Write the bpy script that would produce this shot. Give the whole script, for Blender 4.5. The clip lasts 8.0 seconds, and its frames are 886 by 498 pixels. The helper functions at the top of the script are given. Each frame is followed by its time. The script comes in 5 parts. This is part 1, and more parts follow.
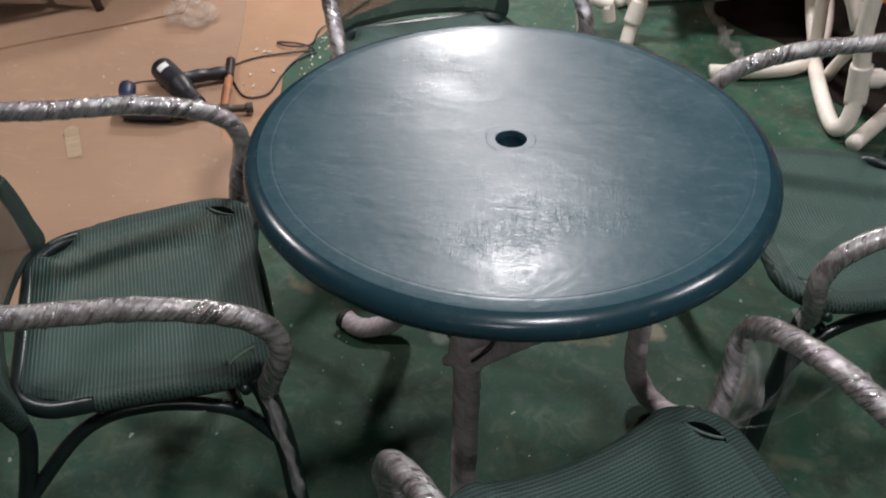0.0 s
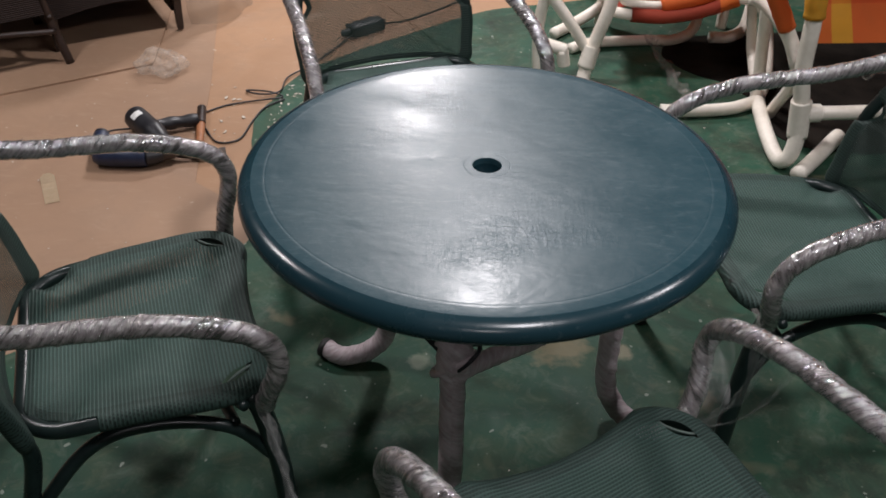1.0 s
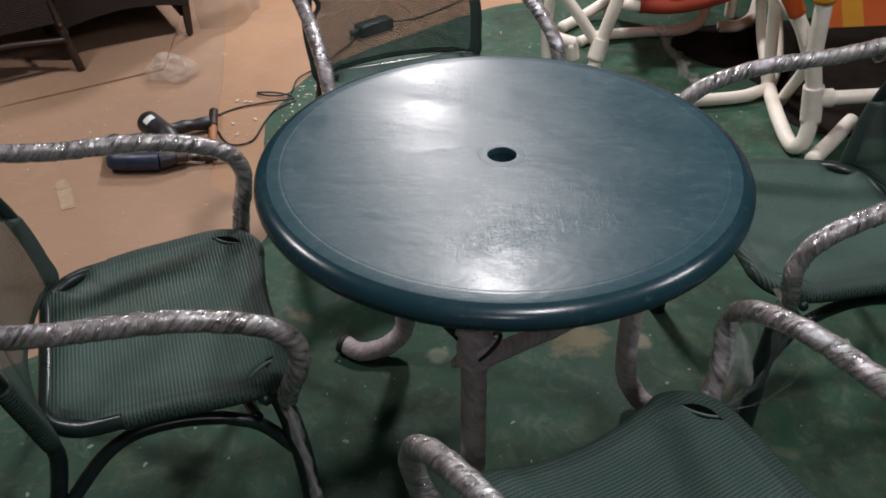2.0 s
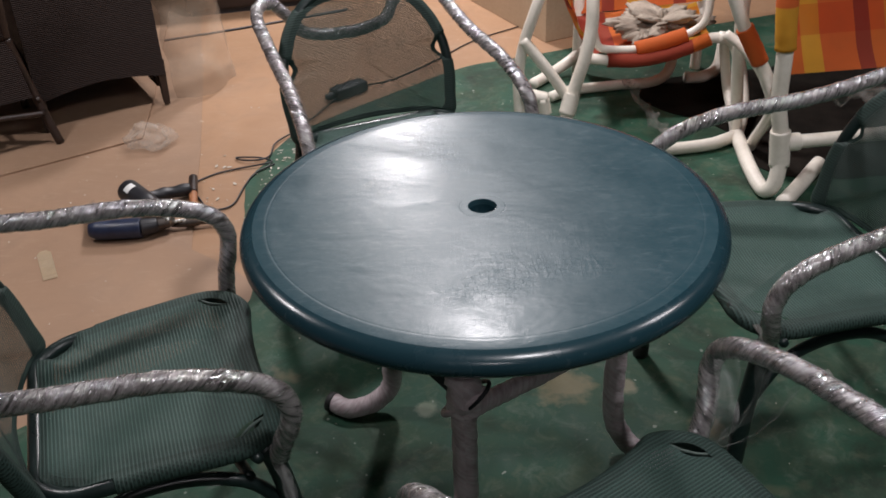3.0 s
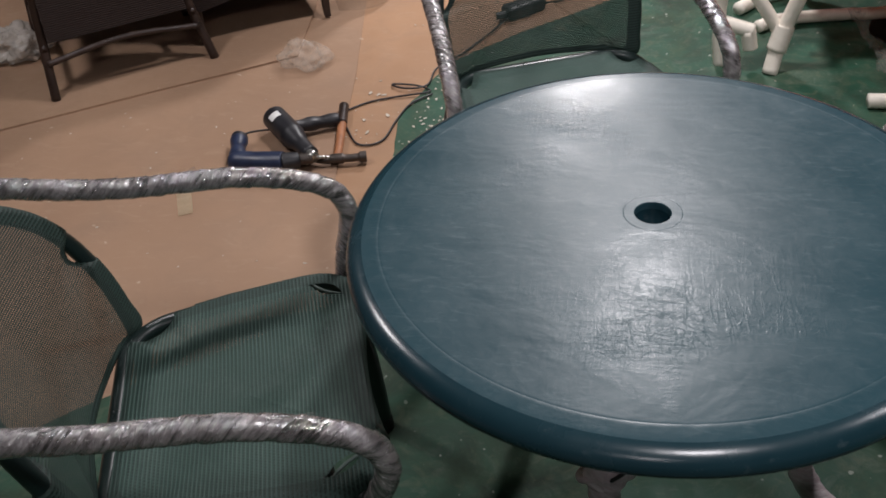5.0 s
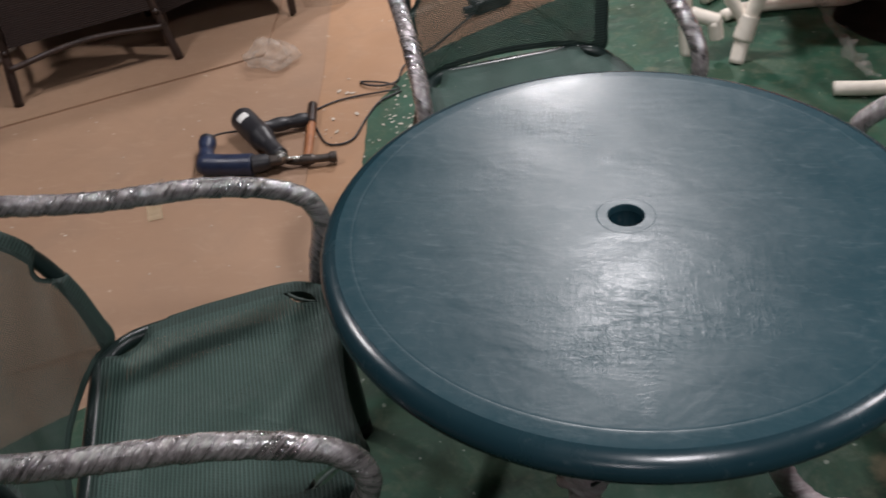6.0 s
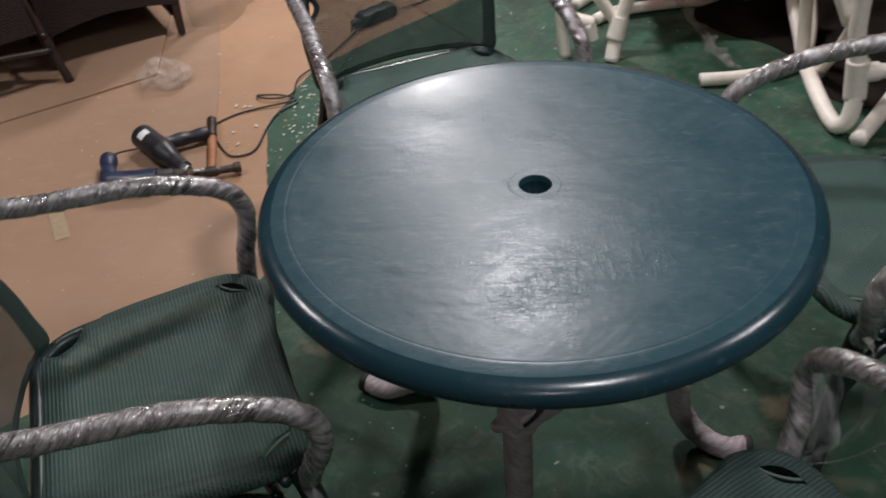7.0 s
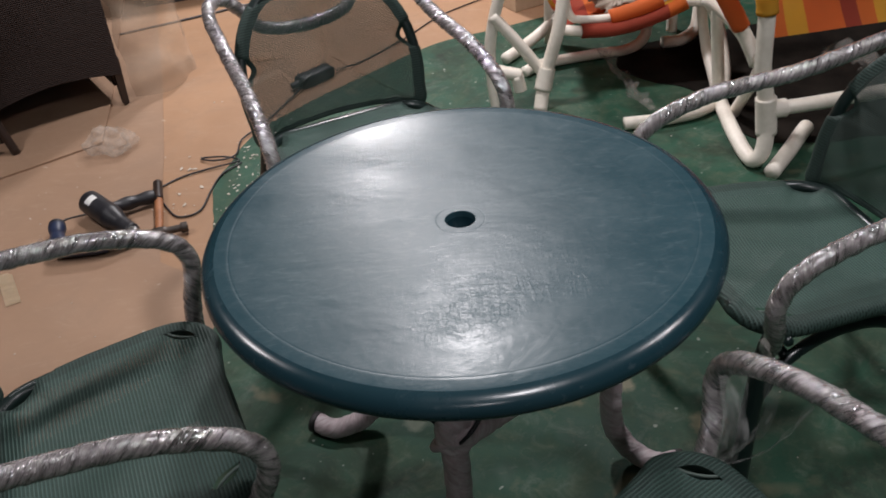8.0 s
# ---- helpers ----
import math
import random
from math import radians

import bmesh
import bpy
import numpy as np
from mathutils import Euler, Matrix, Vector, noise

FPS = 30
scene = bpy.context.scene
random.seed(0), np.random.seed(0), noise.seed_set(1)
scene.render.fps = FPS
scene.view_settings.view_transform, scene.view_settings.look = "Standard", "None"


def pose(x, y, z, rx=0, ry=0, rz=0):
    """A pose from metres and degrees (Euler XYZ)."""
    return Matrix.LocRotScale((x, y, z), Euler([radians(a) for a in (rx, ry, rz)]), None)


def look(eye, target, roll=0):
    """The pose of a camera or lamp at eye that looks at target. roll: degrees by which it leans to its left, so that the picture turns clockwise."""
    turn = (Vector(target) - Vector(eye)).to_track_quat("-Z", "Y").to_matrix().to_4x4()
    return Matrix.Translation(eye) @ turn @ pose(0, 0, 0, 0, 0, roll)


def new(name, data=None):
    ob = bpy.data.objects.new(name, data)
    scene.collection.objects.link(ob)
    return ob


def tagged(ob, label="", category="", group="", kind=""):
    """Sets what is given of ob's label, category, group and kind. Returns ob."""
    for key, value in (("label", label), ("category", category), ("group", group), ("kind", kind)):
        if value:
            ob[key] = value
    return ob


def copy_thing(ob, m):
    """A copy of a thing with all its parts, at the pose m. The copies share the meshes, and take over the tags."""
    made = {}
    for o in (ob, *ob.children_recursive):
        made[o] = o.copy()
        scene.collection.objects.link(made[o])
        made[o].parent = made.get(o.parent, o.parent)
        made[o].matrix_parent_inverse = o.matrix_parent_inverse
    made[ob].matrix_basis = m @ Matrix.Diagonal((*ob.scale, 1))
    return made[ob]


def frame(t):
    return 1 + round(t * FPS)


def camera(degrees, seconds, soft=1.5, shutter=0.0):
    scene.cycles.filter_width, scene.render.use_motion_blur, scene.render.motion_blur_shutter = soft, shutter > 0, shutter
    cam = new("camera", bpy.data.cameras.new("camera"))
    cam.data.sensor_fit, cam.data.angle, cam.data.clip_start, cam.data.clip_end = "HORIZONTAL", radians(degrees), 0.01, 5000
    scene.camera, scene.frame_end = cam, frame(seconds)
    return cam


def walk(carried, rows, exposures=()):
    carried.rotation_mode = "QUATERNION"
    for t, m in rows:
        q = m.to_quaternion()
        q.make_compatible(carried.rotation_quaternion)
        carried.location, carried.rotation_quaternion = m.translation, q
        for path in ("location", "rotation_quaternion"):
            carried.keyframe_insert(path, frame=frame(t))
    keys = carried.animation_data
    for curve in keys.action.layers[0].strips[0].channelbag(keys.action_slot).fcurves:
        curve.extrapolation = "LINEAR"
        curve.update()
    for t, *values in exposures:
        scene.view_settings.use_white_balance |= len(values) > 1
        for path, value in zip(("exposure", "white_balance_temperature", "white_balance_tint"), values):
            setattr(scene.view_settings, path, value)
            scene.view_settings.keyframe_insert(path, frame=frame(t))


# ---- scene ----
cam = camera(50.0, 8.0, soft=1.7, shutter=0.5)
PATH = [
    (0, (0.0125, -1.4240, 1.6342), (-0.1010, -0.1936, 0.6176), 0.54),
    (0.5, (0.0017, -1.4955, 1.6653), (-0.0868, -0.2208, 0.7022), 1.15),
    (1, (-0.0326, -1.5533, 1.6541), (-0.0722, -0.2620, 0.7103), 1.24),
    (2.3, (-0.0433, -1.5673, 1.6305), (-0.0960, -0.2724, 0.6922), -1.55),
    (2.5, (-0.0423, -1.5688, 1.6274), (-0.0709, -0.2602, 0.7072), -1.96),
    (3, (-0.0534, -1.6009, 1.6397), (-0.0756, -0.2503, 0.7821), -2.18),
    (3.5, (-0.0655, -1.5721, 1.6255), (-0.1008, -0.2278, 0.7586), -1.78),
    (4, (-0.0773, -1.5006, 1.6176), (-0.1613, -0.1828, 0.7140), -2.32),
    (4.5, (-0.0564, -1.3006, 1.5951), (-0.3105, -0.0433, 0.6387), -4.01),
    (4.7, (-0.0366, -1.2425, 1.5869), (-0.3327, -0.0044, 0.6177), -4.74),
    (5.8, (-0.0126, -1.1495, 1.5995), (-0.3328, 0.0481, 0.5880), -7.45),
    (6, (-0.0270, -1.1653, 1.6068), (-0.2991, 0.0496, 0.6018), -6.33),
    (6.5, (-0.0667, -1.2382, 1.6209), (-0.2400, -0.0058, 0.6155), -5.40),
    (7, (-0.0793, -1.3176, 1.6271), (-0.1592, -0.0620, 0.6386), -4.59),
    (7.5, (-0.0593, -1.3944, 1.6459), (-0.0811, -0.1016, 0.7035), -4.72),
    (8, (-0.0369, -1.4365, 1.6557), (-0.0362, -0.1223, 0.7431), -5.42),
]
walk(cam, [(t, look(eye, target, roll)) for t, eye, target, roll in PATH], exposures=[(0.0, 0.22), (0.5, 0.08), (1.0, 0.02), (2.3, 0.02), (4.0, -0.08), (4.5, -0.10), (6.0, -0.08), (7.0, -0.10), (8.0, -0.05)])

# ---- light: a closed indoor room lit by five ceiling lamps and an added fill lamp ----
world = bpy.data.worlds.new("room_air")
scene.world = world
world.use_nodes = True
world.node_tree.nodes["Background"].inputs[0].default_value = (0.9, 0.95, 1.0, 1)
world.node_tree.nodes["Background"].inputs[1].default_value = 0.002
CEIL = 2.6
LAMPS = [  # x, y, watts, size, colour
    (0.03, 1.85, 46.0, 0.24, (1.0, 0.96, 0.985)),
    (-0.40, 4.00, 100.0, 0.32, (1.0, 0.95, 0.97)),
    (1.90, 0.10, 23.0, 0.26, (1.0, 0.96, 1.0)),
    (0.44, -0.95, 21.0, 0.22, (1.0, 0.96, 1.0)),
    # fill lamp added behind the camera to brighten the table legs
    (0.10, -2.60, 9.0, 0.26, (1.0, 0.96, 1.0)),
    (-2.15, 0.70, 31.0, 0.26, (1.0, 0.95, 0.97)),
]
for x, y, watts, size, colour in LAMPS:
    data = bpy.data.lights.new("ceiling_light", "AREA")
    data.shape, data.size, data.energy, data.color = "DISK", size, watts, colour
    lamp = new("ceiling_light", data)
    lamp.matrix_world = pose(x, y, CEIL - 0.075)

# ---- materials ----
def material(name):
    m = bpy.data.materials.new(name)
    m.use_nodes = True
    nt = m.node_tree
    return m, nt, nt.nodes["Principled BSDF"]


def coords(nt, kind="Object", scale=(1, 1, 1)):
    tc = nt.nodes.new("ShaderNodeTexCoord")
    mp = nt.nodes.new("ShaderNodeMapping")
    mp.inputs["Scale"].default_value = scale
    nt.links.new(tc.outputs[kind], mp.inputs["Vector"])
    return mp.outputs["Vector"]


def noise_tex(nt, vec, scale, detail=4.0, rough=0.55, distort=0.0):
    n = nt.nodes.new("ShaderNodeTexNoise")
    n.inputs["Scale"].default_value = scale
    n.inputs["Detail"].default_value = detail
    n.inputs["Roughness"].default_value = rough
    n.inputs["Distortion"].default_value = distort
    nt.links.new(vec, n.inputs["Vector"])
    return n.outputs["Fac"]


def ramp(nt, fac, stops):
    r = nt.nodes.new("ShaderNodeValToRGB")
    while len(r.color_ramp.elements) < len(stops):
        r.color_ramp.elements.new(0.5)
    for e, (p, c) in zip(r.color_ramp.elements, stops):
        e.position = p
        e.color = (c, c, c, 1) if not isinstance(c, tuple) else (*c, 1)
    nt.links.new(fac, r.inputs["Fac"])
    return r.outputs["Color"]


def math_node(nt, op, a, b=None, c=None):
    n = nt.nodes.new("ShaderNodeMath")
    n.operation = op
    for k, v in enumerate((a, b, c)):
        if v is None:
            continue
        if isinstance(v, (int, float)):
            n.inputs[k].default_value = v
        else:
            nt.links.new(v, n.inputs[k])
    return n.outputs[0]


def mix_rgb(nt, fac, a, b, blend="MIX"):
    n = nt.nodes.new("ShaderNodeMix")
    n.data_type, n.blend_type = "RGBA", blend
    for sock, v in ((n.inputs[0], fac), (n.inputs[6], a), (n.inputs[7], b)):
        if isinstance(v, tuple):
            sock.default_value = (*v, 1)
        elif isinstance(v, (int, float)):
            sock.default_value = v
        else:
            nt.links.new(v, sock)
    return n.outputs[2]


def bump(nt, p, height, strength, distance):
    b = nt.nodes.new("ShaderNodeBump")
    b.inputs["Strength"].default_value = strength
    b.inputs["Distance"].default_value = distance
    nt.links.new(height, b.inputs["Height"])
    nt.links.new(b.outputs["Normal"], p.inputs["Normal"])
    nt.links.new(b.outputs["Normal"], p.inputs["Coat Normal"])
    return b


def speckled(name, a, b, rough=(0.4, 0.6), scale=8.0, fine=120.0, bumpy=0.15, metal=0.0, dist=0.002, coat=0.0):
    """Two colours at two scales, with a worn gloss and a fine relief."""
    m, nt, p = material(name)
    v = coords(nt)
    big, small = noise_tex(nt, v, scale), noise_tex(nt, v, fine, 3)
    both = math_node(nt, "ADD", math_node(nt, "MULTIPLY", big, 0.7), math_node(nt, "MULTIPLY", small, 0.3))
    nt.links.new(ramp(nt, both, [(0.35, a), (0.65, b)]), p.inputs["Base Color"])
    nt.links.new(ramp(nt, big, [(0.3, rough[0]), (0.7, rough[1])]), p.inputs["Roughness"])
    p.inputs["Metallic"].default_value = metal
    p.inputs["Coat Weight"].default_value = coat
    bump(nt, p, both, bumpy, dist)
    return m


H_TOP = 0.72


def table_material():
    """Blue-green moulded plastic under a wrinkled protective skin."""
    m, nt, p = material("table_plastic")
    v = coords(nt)
    cloud = noise_tex(nt, v, 5.0, 5, 0.6)
    streak = noise_tex(nt, coords(nt, "Object", (3.0, 11.0, 3.0)), 6.0, 5, 0.65, 1.2)
    base = mix_rgb(nt, cloud, (0.013, 0.046, 0.061), (0.024, 0.069, 0.087))
    grain = noise_tex(nt, v, 38.0, 6, 0.7, 0.6)
    base = mix_rgb(nt, math_node(nt, "MULTIPLY", ramp(nt, grain, [(0.42, 0.0), (0.72, 1.0)]), 0.55), base, (0.050, 0.088, 0.104))
    scuff = ramp(nt, streak, [(0.55, 0.0), (0.75, 1.0)])
    base = mix_rgb(nt, math_node(nt, "MULTIPLY", scuff, 0.42), base, (0.11, 0.16, 0.18))
    nt.links.new(base, p.inputs["Base Color"])
    nt.links.new(ramp(nt, cloud, [(0.3, 0.31), (0.7, 0.43)]), p.inputs["Roughness"])
    p.inputs["Coat Weight"].default_value = 0.08
    p.inputs["Coat Roughness"].default_value = 0.14
    p.inputs["Specular IOR Level"].default_value = 0.36
    # soft waves, sparse creases and patches of fine puckers
    wave = noise_tex(nt, coords(nt, "Object", (1.0, 1.7, 1.0)), 7.0, 3, 0.5, 0.6)
    crease = math_node(nt, "ABSOLUTE", math_node(nt, "SUBTRACT", noise_tex(nt, coords(nt, "Object", (1.0, 1.9, 1.0)), 22.0, 4, 0.6, 1.2), 0.5))
    crease = ramp(nt, crease, [(0.0, 1.0), (0.045, 0.0)])
    pucker = noise_tex(nt, coords(nt, "Object", (55.0, 120.0, 55.0)), 1.5, 4, 0.6, 1.4)
    spot = ramp(nt, noise_tex(nt, v, 5.0, 3, 0.5, 0.5), [(0.42, 0.0), (0.60, 1.0)])
    worn = None  # two places where the skin has shrunk into puckers
    for x, y, size in ((0.04, -0.27, 0.30), (-0.15, 0.20, 0.30)):
        d = nt.nodes.new("ShaderNodeVectorMath")
        d.operation = "DISTANCE"
        nt.links.new(v, d.inputs[0])
        d.inputs[1].default_value = (x, y, H_TOP)
        near = ramp(nt, math_node(nt, "DIVIDE", d.outputs["Value"], size), [(0.25, 1.0), (1.0, 0.0)])
        worn = near if worn is None else math_node(nt, "MAXIMUM", worn, near)
    spot = math_node(nt, "MULTIPLY", spot, math_node(nt, "ADD", math_node(nt, "MULTIPLY", worn, 0.95), 0.05))
    h = math_node(nt, "ADD", math_node(nt, "MULTIPLY", wave, 0.45), math_node(nt, "MULTIPLY", math_node(nt, "MULTIPLY", crease, spot), 0.042))
    h = math_node(nt, "ADD", h, math_node(nt, "MULTIPLY", math_node(nt, "MULTIPLY", pucker, spot), 0.06))
    for scale in ((5.0, 34.0, 5.0), (40.0, 6.0, 5.0)):  # straight fine folds both ways
        fold = math_node(nt, "ABSOLUTE", math_node(nt, "SUBTRACT", noise_tex(nt, coords(nt, "Object", scale), 1.6, 3, 0.5, 0.7), 0.5))
        fold = math_node(nt, "MULTIPLY", ramp(nt, fold, [(0.0, 1.0), (0.05, 0.0)]), spot)
        h = math_node(nt, "ADD", h, math_node(nt, "MULTIPLY", fold, 0.028))
    h = math_node(nt, "ADD", h, math_node(nt, "MULTIPLY", grain, 0.07))
    bump(nt, p, h, 1.0, 0.0034)
    return m


def rim_material():
    m, nt, p = material("rim_plastic")
    v = coords(nt)
    cloud = noise_tex(nt, v, 9.0, 5, 0.6)
    dirt = ramp(nt, noise_tex(nt, v, 45.0, 4), [(0.62, 0.0), (0.78, 1.0)])
    base = mix_rgb(nt, cloud, (0.009, 0.031, 0.042), (0.015, 0.045, 0.058))
    nt.links.new(mix_rgb(nt, math_node(nt, "MULTIPLY", dirt, 0.2), base, (0.2, 0.24, 0.25)), p.inputs["Base Color"])
    nt.links.new(ramp(nt, cloud, [(0.3, 0.19), (0.7, 0.30)]), p.inputs["Roughness"])
    bump(nt, p, noise_tex(nt, v, 30.0, 3), 0.10, 0.003)
    return m


def wrap_material(name, dark, light, gloss=0.7):
    """Cling film wound round a tube: glossy, with slanting creases, the tube dimly showing through (UV: metres along, metres round)."""
    m, nt, p = material(name)
    v = coords(nt)
    uv = nt.nodes.new("ShaderNodeUVMap")
    def slanted(angle, squeeze):
        turn = nt.nodes.new("ShaderNodeMapping")
        turn.inputs["Rotation"].default_value = (0, 0, radians(angle))
        nt.links.new(uv.outputs["UV"], turn.inputs["Vector"])
        pull = nt.nodes.new("ShaderNodeMapping")
        pull.inputs["Scale"].default_value = (1.0, squeeze, 1.0)
        nt.links.new(turn.outputs["Vector"], pull.inputs["Vector"])
        return pull.outputs["Vector"]
    lap = noise_tex(nt, slanted(56, 4.0), 22.0, 3, 0.5, 0.6)
    fold = noise_tex(nt, slanted(50, 7.0), 24.0, 4, 0.6, 0.7)
    ridge = ramp(nt, math_node(nt, "ABSOLUTE", math_node(nt, "SUBTRACT", noise_tex(nt, slanted(62, 5.0), 26.0, 3, 0.5, 1.4), 0.5)), [(0.0, 1.0), (0.06, 0.0)])
    crumple = noise_tex(nt, v, 70.0, 4, 0.6, 0.8)
    blot = noise_tex(nt, v, 13.0, 4, 0.6)
    tone = math_node(nt, "ADD", math_node(nt, "MULTIPLY", lap, 0.45), math_node(nt, "ADD", math_node(nt, "MULTIPLY", blot, 0.40), math_node(nt, "MULTIPLY", crumple, 0.15)))
    layer = ramp(nt, noise_tex(nt, slanted(54, 8.0), 16.0, 3, 0.55, 0.5), [(0.44, 0.0), (0.60, 1.0)])
    nt.links.new(mix_rgb(nt, math_node(nt, "MULTIPLY", layer, 0.34), ramp(nt, tone, [(0.38, dark), (0.62, light)]), tuple(min(0.8, 1.7 * c) for c in light)), p.inputs["Base Color"])
    nt.links.new(ramp(nt, blot, [(0.3, 0.15 + 0.35 * (1 - gloss)), (0.7, 0.30 + 0.34 * (1 - gloss))]), p.inputs["Roughness"])
    p.inputs["Specular IOR Level"].default_value = 0.5
    p.inputs["IOR"].default_value = 1.45 + 0.85 * gloss  # the tube shines through its film
    p.inputs["Coat Weight"].default_value = gloss
    p.inputs["Coat IOR"].default_value = 1.5 + 0.5 * gloss  # many layers of film
    p.inputs["Coat Roughness"].default_value = 0.06
    h = math_node(nt, "ADD", math_node(nt, "MULTIPLY", fold, 0.9), math_node(nt, "MULTIPLY", ridge, 0.35))
    h = math_node(nt, "ADD", h, math_node(nt, "MULTIPLY", crumple, 0.35))
    bump(nt, p, h, 1.0, 0.0022)
    return m


def mesh_material(name, open_row, open_col, dark=1.0, ribs=0.8, pitch=0.0068):
    """Dark green woven sling cloth, with real gaps between its cross ribs (UV in metres)."""
    m, nt, p = material(name)
    uv = nt.nodes.new("ShaderNodeUVMap")
    sep = nt.nodes.new("ShaderNodeSeparateXYZ")
    nt.links.new(uv.outputs["UV"], sep.inputs[0])
    u, w = sep.outputs[0], sep.outputs[1]
    row = math_node(nt, "DIVIDE", w, pitch)
    odd = math_node(nt, "MULTIPLY", math_node(nt, "FLOOR", row), 0.5)
    fr = math_node(nt, "ABSOLUTE", math_node(nt, "SUBTRACT", math_node(nt, "FRACT", row), 0.5))
    fc = math_node(nt, "ABSOLUTE", math_node(nt, "SUBTRACT", math_node(nt, "FRACT", math_node(nt, "ADD", math_node(nt, "DIVIDE", u, 0.91 * pitch), odd)), 0.5))
    gap = math_node(nt, "MULTIPLY", math_node(nt, "LESS_THAN", fr, open_row), math_node(nt, "LESS_THAN", fc, open_col))
    v = coords(nt)
    dust_sheen = noise_tex(nt, v, 9.0, 5, 0.65)
    thread = noise_tex(nt, v, 420.0, 2)
    base = mix_rgb(nt, thread, (0.028 * dark, 0.056 * dark, 0.047 * dark), (0.060 * dark, 0.110 * dark, 0.093 * dark))
    # bright plastic sheen on the cloth, painted as paler noise patches
    base = mix_rgb(nt, math_node(nt, "MULTIPLY", ramp(nt, dust_sheen, [(0.50, 0.0), (0.80, 1.0)]), 0.35 * dark), base, (0.13, 0.17, 0.155))
    # shade in the grooves and holes between ribs, painted into the base colour
    groove_shade = math_node(nt, "MULTIPLY", ramp(nt, fr, [(0.10, 0.92), (0.27, 0.0)]), ramp(nt, fc, [(0.20, 1.0), (0.36, 0.25)]))
    base = mix_rgb(nt, groove_shade, base, (0.006, 0.011, 0.009))
    nt.links.new(base, p.inputs["Base Color"])
    p.inputs["Roughness"].default_value = 0.62
    p.inputs["Specular IOR Level"].default_value = 0.3
    bump(nt, p, math_node(nt, "SUBTRACT", 0.5, math_node(nt, "MULTIPLY", fr, fr)), ribs, 0.004)
    tr = nt.nodes.new("ShaderNodeBsdfTransparent")
    mx = nt.nodes.new("ShaderNodeMixShader")
    nt.links.new(gap, mx.inputs[0])
    nt.links.new(p.outputs[0], mx.inputs[1])
    nt.links.new(tr.outputs[0], mx.inputs[2])
    nt.links.new(mx.outputs[0], nt.nodes["Material Output"].inputs[0])
    return m


def film_material(name, clear, tint=(0.9, 0.9, 0.88), crumple=0.9):
    """Thin clear plastic film: mostly see-through, with crumpled shine."""
    m, nt, p = material(name)
    v = coords(nt)
    c = noise_tex(nt, v, 30.0, 5, 0.65, 1.0)
    p.inputs["Base Color"].default_value = (*tint, 1)
    p.inputs["Roughness"].default_value = 0.14
    bump(nt, p, c, crumple, 0.01)
    tr = nt.nodes.new("ShaderNodeBsdfTransparent")
    mx = nt.nodes.new("ShaderNodeMixShader")
    nt.links.new(ramp(nt, c, [(0.3, clear), (0.75, clear - 0.35 * crumple)]), mx.inputs[0])
    nt.links.new(p.outputs[0], mx.inputs[1])
    nt.links.new(tr.outputs[0], mx.inputs[2])
    nt.links.new(mx.outputs[0], nt.nodes["Material Output"].inputs[0])
    return m


